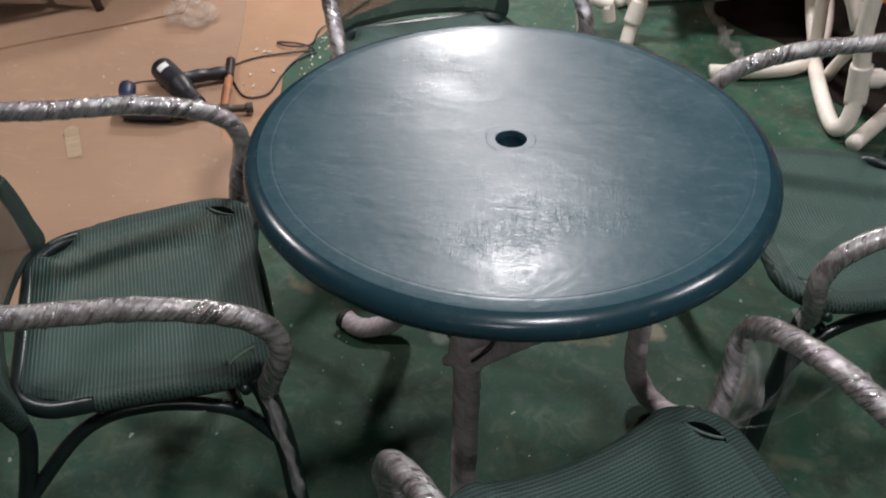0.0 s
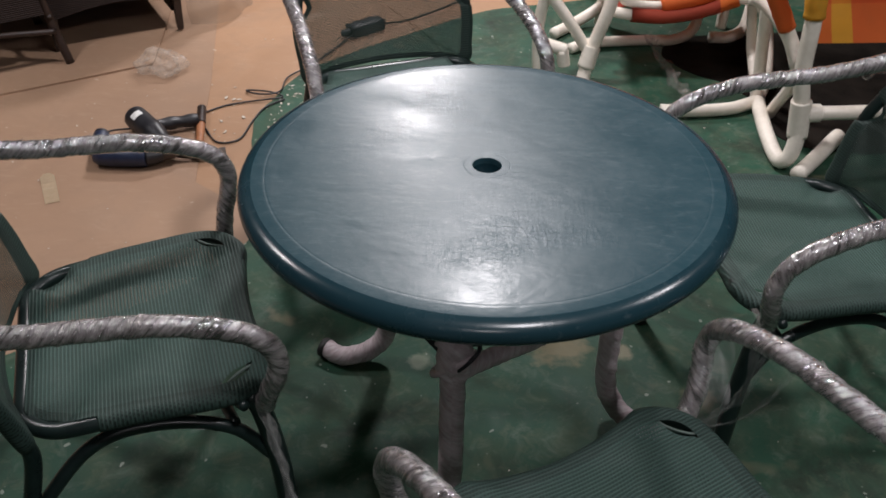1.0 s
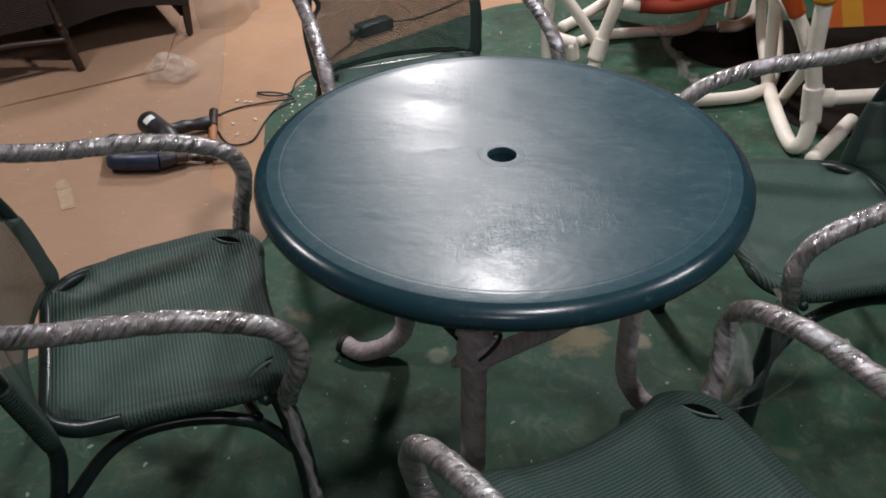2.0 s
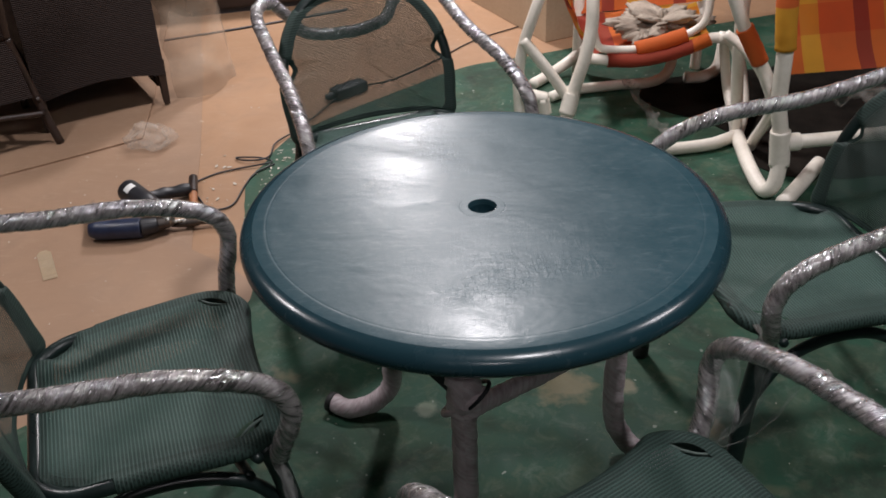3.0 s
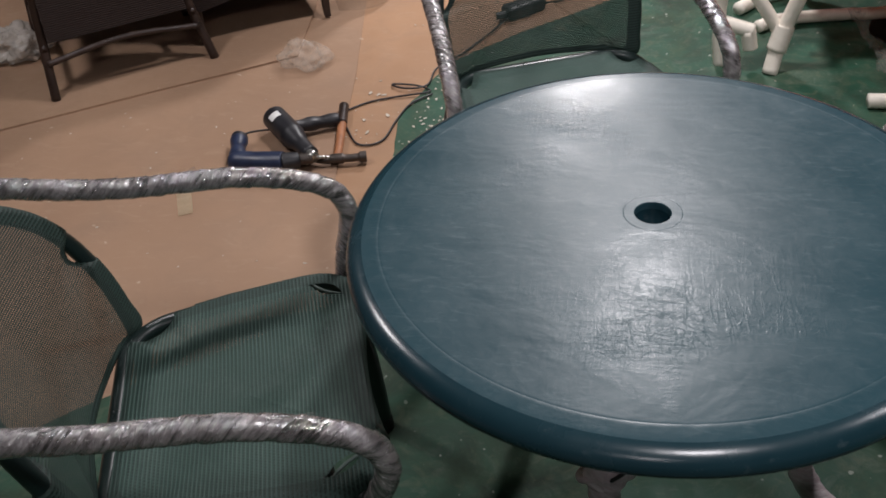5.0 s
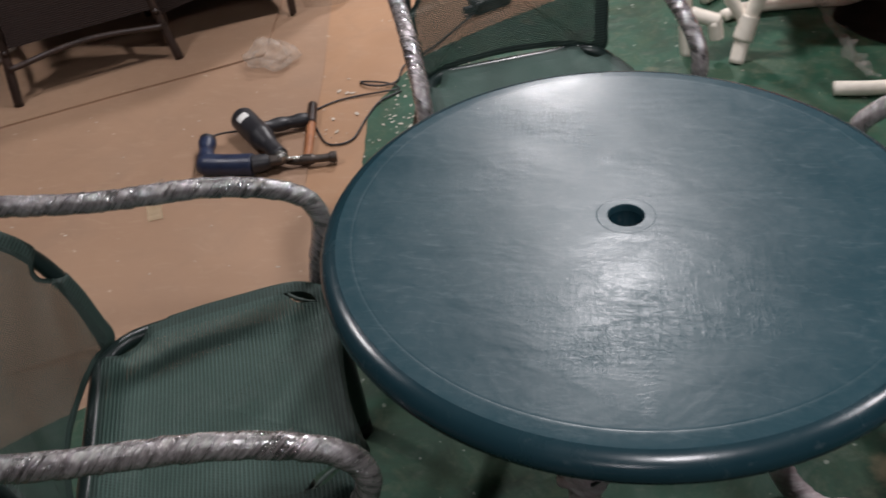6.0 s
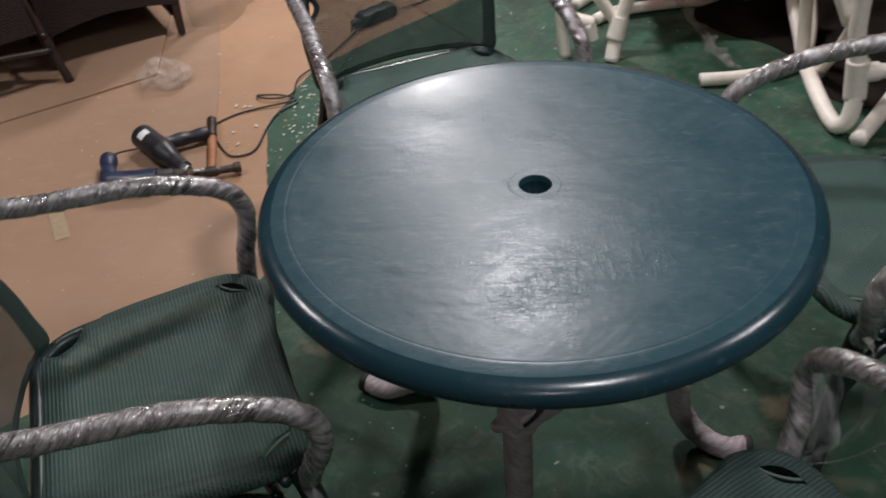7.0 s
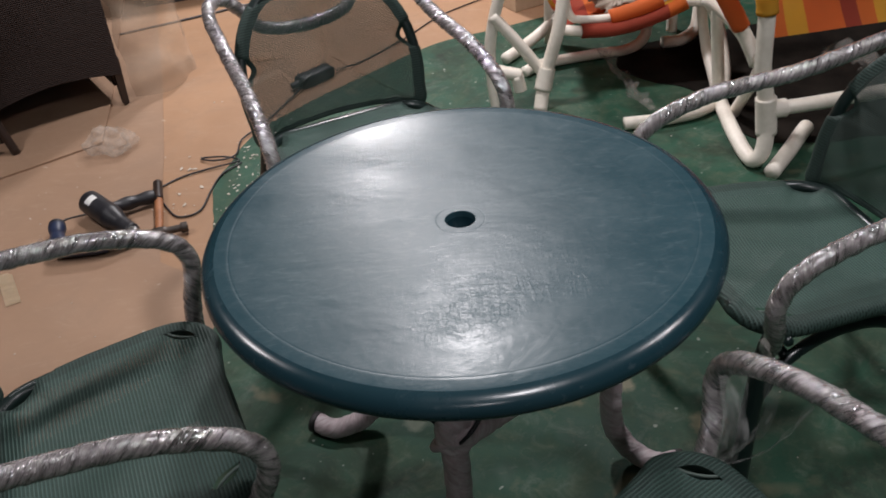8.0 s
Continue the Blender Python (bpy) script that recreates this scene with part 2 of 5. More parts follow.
def carpet_material():
    """Worn dark green floor sheet with paler scuffs, tan stains and paint specks."""
    m, nt, p = material("green_floor_sheet")
    v = coords(nt)
    big, mid, fine = noise_tex(nt, v, 1.7, 5, 0.6, 0.4), noise_tex(nt, v, 7.0, 6, 0.65, 0.5), noise_tex(nt, v, 90.0, 4)
    base = mix_rgb(nt, ramp(nt, big, [(0.35, 0.0), (0.65, 1.0)]), (0.010, 0.050, 0.029), (0.022, 0.078, 0.046))
    base = mix_rgb(nt, math_node(nt, "MULTIPLY", ramp(nt, mid, [(0.45, 0.0), (0.75, 1.0)]), 0.75), base, (0.070, 0.092, 0.058))
    dust_sheen = ramp(nt, noise_tex(nt, v, 15.0, 6, 0.7, 0.8), [(0.52, 0.0), (0.78, 1.0)])
    base = mix_rgb(nt, math_node(nt, "MULTIPLY", dust_sheen, 0.6), base, (0.13, 0.155, 0.12))
    grime = ramp(nt, noise_tex(nt, v, 3.4, 6, 0.65, 0.8), [(0.50, 0.0), (0.70, 1.0)])
    base = mix_rgb(nt, math_node(nt, "MULTIPLY", grime, 0.9), base, (0.014, 0.022, 0.013))
    blotch = ramp(nt, noise_tex(nt, v, 21.0, 5, 0.7, 0.6), [(0.53, 0.0), (0.68, 1.0)])
    base = mix_rgb(nt, math_node(nt, "MULTIPLY", blotch, 0.42), base, (0.095, 0.110, 0.068))
    tan = ramp(nt, noise_tex(nt, v, 4.6, 3, 0.45, 0.3), [(0.66, 0.0), (0.72, 1.0)])
    base = mix_rgb(nt, math_node(nt, "MULTIPLY", tan, 0.6), base, (0.17, 0.145, 0.09))
    warp = noise_tex(nt, v, 16.0, 4, 0.6)
    for x, y, size, colour in ((0.215, 0.30, 0.085, (0.21, 0.17, 0.10)), (0.375, 0.285, 0.034, (0.26, 0.23, 0.16)), (0.545, 0.12, 0.05, (0.20, 0.16, 0.10)), (-0.14, 0.22, 0.035, (0.20, 0.23, 0.17)), (0.62, -0.62, 0.16, (0.07, 0.10, 0.055))):
        d = nt.nodes.new("ShaderNodeVectorMath")
        d.operation = "DISTANCE"
        nt.links.new(v, d.inputs[0])
        d.inputs[1].default_value = (x, y, 0.004)
        q = math_node(nt, "ADD", math_node(nt, "DIVIDE", d.outputs["Value"], size), math_node(nt, "MULTIPLY", math_node(nt, "SUBTRACT", warp, 0.5), 1.6))
        base = mix_rgb(nt, math_node(nt, "MULTIPLY", ramp(nt, q, [(0.55, 1.0), (1.0, 0.0)]), 0.7), base, colour)
    speck = ramp(nt, noise_tex(nt, v, 34.0, 2, 0.4), [(0.735, 0.0), (0.755, 1.0)])
    base = mix_rgb(nt, math_node(nt, "MULTIPLY", speck, 0.6), base, (0.34, 0.37, 0.32))
    nt.links.new(base, p.inputs["Base Color"])
    nt.links.new(ramp(nt, mid, [(0.3, 0.52), (0.7, 0.82)]), p.inputs["Roughness"])
    p.inputs["Specular IOR Level"].default_value = 0.30
    bump(nt, p, math_node(nt, "ADD", math_node(nt, "MULTIPLY", mid, 0.6), math_node(nt, "MULTIPLY", fine, 0.2)), 0.35, 0.006)
    return m


def brown_floor_material(name, dark, light):
    m, nt, p = material(name)
    v = coords(nt)
    big, mid, fine = noise_tex(nt, v, 1.1, 4, 0.55), noise_tex(nt, v, 5.5, 6, 0.65, 0.6), noise_tex(nt, v, 130.0, 3)
    base = mix_rgb(nt, ramp(nt, big, [(0.35, 0.0), (0.65, 1.0)]), dark, light)
    base = mix_rgb(nt, math_node(nt, "MULTIPLY", ramp(nt, mid, [(0.5, 0.0), (0.8, 1.0)]), 0.45), base, (0.24, 0.165, 0.115))
    smear = ramp(nt, noise_tex(nt, coords(nt, "Object", (1.0, 3.0, 1.0)), 9.0, 6, 0.7, 1.0), [(0.54, 0.0), (0.80, 1.0)])
    base = mix_rgb(nt, math_node(nt, "MULTIPLY", smear, 0.5), base, (0.42, 0.30, 0.21))
    speck = ramp(nt, noise_tex(nt, v, 26.0, 2, 0.4), [(0.755, 0.0), (0.77, 1.0)])
    base = mix_rgb(nt, math_node(nt, "MULTIPLY", speck, 0.5), base, (0.55, 0.46, 0.36))
    nt.links.new(base, p.inputs["Base Color"])
    nt.links.new(ramp(nt, mid, [(0.3, 0.42), (0.75, 0.7)]), p.inputs["Roughness"])
    p.inputs["Specular IOR Level"].default_value = 0.35
    bump(nt, p, math_node(nt, "ADD", math_node(nt, "MULTIPLY", mid, 0.5), math_node(nt, "MULTIPLY", fine, 0.12)), 0.22, 0.006)
    return m


def wicker_material():
    m, nt, p = material("dark_wicker")
    v = coords(nt)
    wv = nt.nodes.new("ShaderNodeTexWave")
    wv.bands_direction = "Z"
    wv.inputs["Scale"].default_value = 42.0
    wv.inputs["Distortion"].default_value = 1.2
    nt.links.new(v, wv.inputs["Vector"])
    n = noise_tex(nt, v, 60.0, 4)
    base = mix_rgb(nt, math_node(nt, "MULTIPLY", wv.outputs["Fac"], n), (0.011, 0.0055, 0.0042), (0.036, 0.017, 0.012))
    nt.links.new(base, p.inputs["Base Color"])
    p.inputs["Roughness"].default_value = 0.58
    p.inputs["Specular IOR Level"].default_value = 0.22
    bump(nt, p, wv.outputs["Fac"], 0.6, 0.005)
    return m


def striped_cloth_material():
    """Orange, red and yellow striped canvas (UV: stripes across u, in metres)."""
    m, nt, p = material("striped_canvas")
    uv = nt.nodes.new("ShaderNodeUVMap")
    sep = nt.nodes.new("ShaderNodeSeparateXYZ")
    nt.links.new(uv.outputs["UV"], sep.inputs[0])
    fr = math_node(nt, "FRACT", math_node(nt, "DIVIDE", sep.outputs[0], 0.31))
    stripes = ramp(nt, fr, [(0.0, (0.82, 0.19, 0.035)), (0.28, (0.42, 0.055, 0.028)), (0.46, (0.80, 0.20, 0.03)), (0.64, (0.85, 0.47, 0.04)), (0.86, (0.82, 0.19, 0.035))])
    stripes.node.color_ramp.interpolation = "CONSTANT"
    fr2 = math_node(nt, "FRACT", math_node(nt, "DIVIDE", sep.outputs[1], 0.22))
    cross = ramp(nt, fr2, [(0.0, (1.0, 1.0, 1.0)), (0.55, (0.92, 0.50, 0.42))])
    cross.node.color_ramp.interpolation = "CONSTANT"
    col = mix_rgb(nt, 0.7, stripes, cross, "MULTIPLY")
    v = coords(nt)
    col = mix_rgb(nt, math_node(nt, "MULTIPLY", noise_tex(nt, v, 12.0, 5), 0.35), col, (0.30, 0.10, 0.05))
    nt.links.new(col, p.inputs["Base Color"])
    p.inputs["Roughness"].default_value = 0.8
    bump(nt, p, noise_tex(nt, v, 300.0, 2), 0.3, 0.002)
    back_light = nt.nodes.new("ShaderNodeBsdfTranslucent")
    nt.links.new(col, back_light.inputs["Color"])
    mx = nt.nodes.new("ShaderNodeMixShader")
    mx.inputs[0].default_value = 0.45
    nt.links.new(p.outputs[0], mx.inputs[1])
    nt.links.new(back_light.outputs[0], mx.inputs[2])
    nt.links.new(mx.outputs[0], nt.nodes["Material Output"].inputs[0])
    return m


TABLE, RIM = table_material(), rim_material()
WRAP = wrap_material("film_on_tube", (0.024, 0.019, 0.021), (0.30, 0.275, 0.275), 1.0)
LEG_WRAP = wrap_material("pink_film_on_leg", (0.40, 0.305, 0.325), (0.68, 0.565, 0.595), 0.2)
# back threads are darkened to stand for the chair's shadow on the floor behind
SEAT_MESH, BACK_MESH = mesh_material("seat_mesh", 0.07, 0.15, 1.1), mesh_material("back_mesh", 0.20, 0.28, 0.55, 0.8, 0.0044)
# seat edge: the seat cloth in a darker copy, shade of the side rails painted in
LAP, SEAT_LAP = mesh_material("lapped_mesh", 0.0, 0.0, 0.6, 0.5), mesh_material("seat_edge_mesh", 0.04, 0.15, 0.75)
FILM = film_material("clear_film", 0.95, (0.9, 0.9, 0.88), 0.55)
STRIP = film_material("milky_film", 0.88, (0.42, 0.39, 0.36), 0.5)
BAG = film_material("crumpled_clear_bag", 0.90, (0.62, 0.54, 0.46))
MILKY = film_material("milky_bag", 0.45, (0.62, 0.58, 0.53), 0.6)
SHEET = film_material("hazy_film_sheet", 0.66, (0.58, 0.46, 0.35), 0.25)
TUBE = speckled("green_black_steel", (0.006, 0.012, 0.012), (0.014, 0.028, 0.026), (0.26, 0.42), 12, 200, 0.08)
# hem cloth made lighter green to paint in the highlight on its edge
HEM = speckled("highlit_hem_edge", (0.060, 0.092, 0.080), (0.115, 0.150, 0.132), (0.5, 0.7))
RUBBER = speckled("black_rubber", (0.008, 0.008, 0.008), (0.02, 0.02, 0.02), (0.5, 0.7))
# near-black without gloss: shade on the floor under the loungers, put into colour
SHADE = speckled("painted_floor_shade", (0.010, 0.009, 0.008), (0.022, 0.018, 0.015), (0.9, 0.98))
SHADE.node_tree.nodes["Principled BSDF"].inputs["Specular IOR Level"].default_value = 0.0
CARPET = carpet_material()
BROWN = brown_floor_material("brown_floor", (0.305, 0.176, 0.100), (0.390, 0.230, 0.134))
GREY_BROWN = brown_floor_material("dull_brown_board", (0.265, 0.166, 0.108), (0.335, 0.214, 0.140))
WICKER, STRIPES = wicker_material(), striped_cloth_material()
DARK_WOOD = speckled("dark_brown_wood", (0.012, 0.007, 0.0055), (0.036, 0.019, 0.014), (0.35, 0.55), 10, 90, 0.2)
PVC = speckled("white_pvc_pipe", (0.70, 0.64, 0.55), (0.86, 0.80, 0.71), (0.28, 0.45), 6, 60, 0.06)
PAINT = speckled("wall_paint", (0.055, 0.050, 0.044), (0.08, 0.074, 0.065), (0.7, 0.85), 2, 60, 0.08)
GREY = speckled("ceiling_grey", (0.075, 0.073, 0.071), (0.10, 0.098, 0.096), (0.7, 0.85), 2, 60, 0.08)
BLACK = speckled("black_plastic", (0.010, 0.010, 0.013), (0.024, 0.024, 0.028), (0.35, 0.55), 20, 200, 0.1)
BLUE = speckled("blue_plastic", (0.010, 0.016, 0.040), (0.022, 0.034, 0.075), (0.35, 0.55), 20, 200, 0.1)
STEEL = speckled("bright_steel", (0.40, 0.39, 0.37), (0.60, 0.59, 0.57), (0.2, 0.4), 20, 200, 0.1, 1.0)
DARK_STEEL = speckled("dark_forged_steel", (0.05, 0.045, 0.04), (0.12, 0.10, 0.09), (0.35, 0.55), 20, 200, 0.2, 0.8)
HANDLE = speckled("worn_orange_wood", (0.20, 0.075, 0.030), (0.36, 0.15, 0.065), (0.45, 0.65), 16, 120, 0.2)
PAPER = speckled("tan_paper", (0.50, 0.38, 0.24), (0.62, 0.50, 0.35), (0.7, 0.9), 12, 90, 0.2)
LABEL = speckled("white_sticker", (0.70, 0.70, 0.68), (0.80, 0.80, 0.78), (0.4, 0.6), 12, 90, 0.05)
BEIGE = speckled("beige_board", (0.46, 0.34, 0.23), (0.56, 0.44, 0.31), (0.6, 0.8), 3, 60, 0.1)
RAG = speckled("grey_crumpled_paper", (0.26, 0.21, 0.165), (0.42, 0.35, 0.28), (0.7, 0.9), 14, 90, 0.4, 0.0, 0.006)
FLECK = speckled("pale_fleck", (0.42, 0.36, 0.29), (0.62, 0.57, 0.50), (0.4, 0.7), 12, 90, 0.1)


# ---- mesh helpers ----
def part(name, bm, mat, parent=None, label="", smooth=True):
    me = bpy.data.meshes.new(name)
    bm.to_mesh(me)
    bm.free()
    me.materials.append(mat)
    if smooth:
        for p in me.polygons:
            p.use_smooth = True
    ob = new(name, me)
    ob.parent = parent
    if label:
        tagged(ob, label)
    return ob


def thing(name, m, label, category, group="", kind=""):
    ob = new(name)
    ob.matrix_world = m
    return tagged(ob, label, category, group, kind)


def spline(points, step=0.012, closed=False):
    """Points at even steps along a Catmull-Rom curve."""
    P = [Vector(p) for p in points]
    n = len(P)
    dense = []
    for i in range(n if closed else n - 1):
        if closed:
            a, b, c, d = P[(i - 1) % n], P[i], P[(i + 1) % n], P[(i + 2) % n]
        else:
            b, c = P[i], P[i + 1]
            a = P[i - 1] if i else 2 * b - c
            d = P[i + 2] if i + 2 < n else 2 * c - b
        for k in range(24):
            t = k / 24
            dense.append(0.5 * (2 * b + (c - a) * t + (2 * a - 5 * b + 4 * c - d) * t * t + (3 * b - a - 3 * c + d) * t ** 3))
    dense.append(P[0].copy() if closed else P[-1].copy())
    out, left = [dense[0]], 0.0
    for a, b in zip(dense, dense[1:]):
        L = (b - a).length
        while left + step <= L + 1e-9 and L > 0:
            left += step
            out.append(a + (b - a) * (left / L))
        left -= L
    if closed:
        if (out[-1] - out[0]).length < step * 0.6:
            out.pop()
    elif (out[-1] - dense[-1]).length > 1e-4:
        out.append(dense[-1])
    return out


def sweep(bm, pts, radius, sides=12, closed=False, cap=True):
    """A tube along pts. radius: a number, or a function of (distance, angle)."""
    n = len(pts)
    rings, prev, dist = [], None, 0.0
    for i, p in enumerate(pts):
        a = pts[i - 1] if (i or closed) else p
        b = pts[(i + 1) % n] if (i < n - 1 or closed) else p
        t = (b - a).normalized()
        if prev is None:
            ref = Vector((0, 0, 1)) if abs(t.z) < 0.9 else Vector((1, 0, 0))
            u = t.cross(ref).normalized()
        else:
            u = (prev - t * prev.dot(t)).normalized()
        prev, v = u, t.cross(u)
        if i:
            dist += (p - pts[i - 1]).length
        ring = []
        for k in range(sides):
            th = 2 * math.pi * k / sides
            r = radius(dist, th, p) if callable(radius) else radius
            ring.append(bm.verts.new(p + r * (math.cos(th) * u + math.sin(th) * v)))
        rings.append(ring)
    pairs = list(zip(rings, rings[1:])) + ([(rings[-1], rings[0])] if closed else [])
    for A, B in pairs:
        for k in range(sides):
            bm.faces.new((A[k], A[(k + 1) % sides], B[(k + 1) % sides], B[k]))
    if cap and not closed:
        bm.faces.new(rings[0][::-1])
        bm.faces.new(rings[-1])
    bmesh.ops.recalc_face_normals(bm, faces=bm.faces)
    return bm


def tube(points, radius, step=0.012, sides=12, closed=False):
    return sweep(bmesh.new(), spline(points, step, closed), radius, sides, closed)


def wound(points, radius, turn=0.045, rough=0.0022, step=0.005, sides=20, lap=0.0016, seed=0.0):
    """A tube wound with film in a helix of overlapping turns, crumpled."""
    def r(d, th, p):
        s = (d / turn + th / (2 * math.pi)) % 1.0
        q = Vector((p.x, p.y, p.z)) * 55 + Vector((math.cos(th), math.sin(th), seed)) * 1.3
        q2 = Vector((p.x, p.y, p.z)) * 150 + Vector((math.cos(th), math.sin(th), seed)) * 3.1
        return radius + lap * s + rough * noise.noise(q) + 0.6 * rough * abs(noise.noise(q2))
    P = spline(points, step)
    bm = sweep(bmesh.new(), P, r, sides)
    layer = bm.loops.layers.uv.new("UVMap")
    bm.verts.index_update()
    rim = 2 * math.pi * radius
    for f in bm.faces:
        ids = [l.vert.index for l in f.loops]
        ks = [i % sides for i in ids]
        seam = max(ks) - min(ks) > sides // 2
        for l, k in zip(f.loops, ks):
            l[layer].uv = ((l.vert.index // sides) * step, (k + (sides if seam and k < sides // 2 else 0)) / sides * rim)
    return bm


def box(bm, lo, hi, m=None, bevel=0.0):
    r = bmesh.ops.create_cube(bm, size=1)
    c, s = (Vector(lo) + Vector(hi)) / 2, Vector(hi) - Vector(lo)
    mat = Matrix.Translation(c) @ Matrix.Diagonal((*s, 1))
    bmesh.ops.transform(bm, matrix=(m @ mat) if m else mat, verts=r["verts"])
    if bevel:
        es = list({e for v in r["verts"] for e in v.link_edges})
        bmesh.ops.bevel(bm, geom=es, offset=bevel, segments=3, profile=0.5, affect="EDGES")
    return bm


def lathe(profile, sides=96):
    """A solid of revolution about z from (radius, height) pairs; open where the ends do not meet the axis."""
    bm = bmesh.new()
    rings = []
    for r, z in profile:
        rings.append([bm.verts.new((r * math.cos(2 * math.pi * k / sides), r * math.sin(2 * math.pi * k / sides), z)) for k in range(sides)])
    for A, B in zip(rings, rings[1:]):
        for k in range(sides):
            bm.faces.new((A[k], A[(k + 1) % sides], B[(k + 1) % sides], B[k]))
    bmesh.ops.recalc_face_normals(bm, faces=bm.faces)
    return bm


# ---- setting: floor, walls, ceiling ----
X0, X1, Y0, Y1 = -4.2, 4.6, -3.6, 6.4
bm = box(bmesh.new(), (X0 - 0.2, Y0 - 0.2, -0.12), (X1 + 0.2, Y1 + 0.2, 0.0))
tagged(part("floor", bm, BROWN, smooth=False), "brown smooth floor with scuffs and pale specks", "floor", kind="structure")
for name, lo, hi in (("wall_north", (X0, Y1, 0), (X1, Y1 + 0.2, CEIL)), ("wall_south", (X0, Y0 - 0.2, 0), (X1, Y0, CEIL)),
                     ("wall_west", (X0 - 0.2, Y0 - 0.2, 0), (X0, Y1 + 0.2, CEIL)), ("wall_east", (X1, Y0 - 0.2, 0), (X1 + 0.2, Y1 + 0.2, CEIL))):
    tagged(part(name, box(bmesh.new(), lo, hi), PAINT, smooth=False), "plain grey-brown painted wall", "wall", kind="structure")
tagged(part("ceiling", box(bmesh.new(), (X0 - 0.2, Y0 - 0.2, CEIL), (X1 + 0.2, Y1 + 0.2, CEIL + 0.15)), GREY, smooth=False), "plain grey ceiling", "ceiling", kind="structure")
for x, y, watts, size, colour in LAMPS:
    # the added fill lamp gets a housing like the others
    fixture = thing("ceiling_lamp", pose(x, y, CEIL), "unseen round white ceiling lamp", "lamp", "ceiling lamps")
    part("housing", lathe([(0.001, 0.0), (size * 0.62, 0.0), (size * 0.62, -0.04), (size * 0.58, -0.055), (0.001, -0.055)], 48), LABEL, fixture)


def green_sheet():
    """The dark green floor covering: one sheet, its west edge ragged, lying over the brown floor."""
    edge = [(X1, 4.05), (2.2, 3.30), (1.2, 2.97), (0.65, 2.77), (0.32, 2.645), (0.0, 2.52), (-0.30, 2.26), (-0.57, 2.0), (-0.71, 1.83),
            (-0.77, 1.62), (-0.81, 1.46), (-0.78, 1.22), (-0.72, 0.94), (-0.68, 0.72), (-0.80, 0.50), (-1.08, 0.26), (-1.37, 0.00), (-1.66, -0.5), (-1.8, -1.6), (-1.9, Y0)]
    pts = spline([(x, y, 0) for x, y in edge], 0.03)
    bm = bmesh.new()
    top, side = [], []
    for p in pts:
        w = 0.012 * noise.noise(p * 9) + 0.005 * noise.noise(p * 40)
        lift = 0.004 + 0.004 * max(0.0, noise.noise(p * 6))
        top.append(bm.verts.new((p.x + w, p.y + w, lift)))
        side.append(bm.verts.new((p.x + w, p.y + w, 0.0004)))
    inner = [bm.verts.new((min(max(p.x + 0.06, -1.9), X1), p.y - 0.05, 0.004)) for p in pts]
    for i in range(len(pts) - 1):
        bm.faces.new((side[i], side[i + 1], top[i + 1], top[i]))
        bm.faces.new((top[i], top[i + 1], inner[i + 1], inner[i]))
    corner = bm.verts.new((X1, Y0, 0.004))
    f = bm.faces.new(inner + [corner])
    bmesh.ops.triangulate(bm, faces=[f])
    bmesh.ops.recalc_face_normals(bm, faces=bm.faces)
    return tagged(part("green_floor_sheet", bm, CARPET, smooth=False), "worn dark green floor sheet with tan stains and specks", "floor covering", kind="structure")


green_sheet()


def brown_board(edge, z, label):
    """A thin brown board on the floor, given by the corners of its outline."""
    bm = bmesh.new()
    lo = [bm.verts.new((x, y, 0.0004)) for x, y in edge]
    hi = [bm.verts.new((x, y, z)) for x, y in edge]
    bm.faces.new(hi)
    for i in range(len(edge)):
        j = (i + 1) % len(edge)
        bm.faces.new((lo[i], lo[j], hi[j], hi[i]))
    bmesh.ops.recalc_face_normals(bm, faces=bm.faces)
    return tagged(part("floor_board", bm, GREY_BROWN, smooth=False), label, "board", kind="structure")


brown_board([(-4.1, -0.9), (-1.25, -0.10), (-0.70, 0.40), (-0.62, 0.74), (-0.76, 0.90), (-0.917, 1.02), (-0.984, 1.40), (-1.04, 1.74), (-1.19, 2.50), (-1.30, 2.98), (-1.50, 3.9), (-4.1, 3.9)], 0.003, "thin dull brown board covering the floor")
brown_board([(-4.0, 0.10), (-1.758, 1.573), (-1.546, 1.704), (-1.30, 1.865), (-1.36, 2.30), (-1.62, 3.7), (-4.0, 3.7)], 0.0110, "thin dull brown board under the wicker seats")


# ---- the round table ----
H, R = 0.72, 0.47


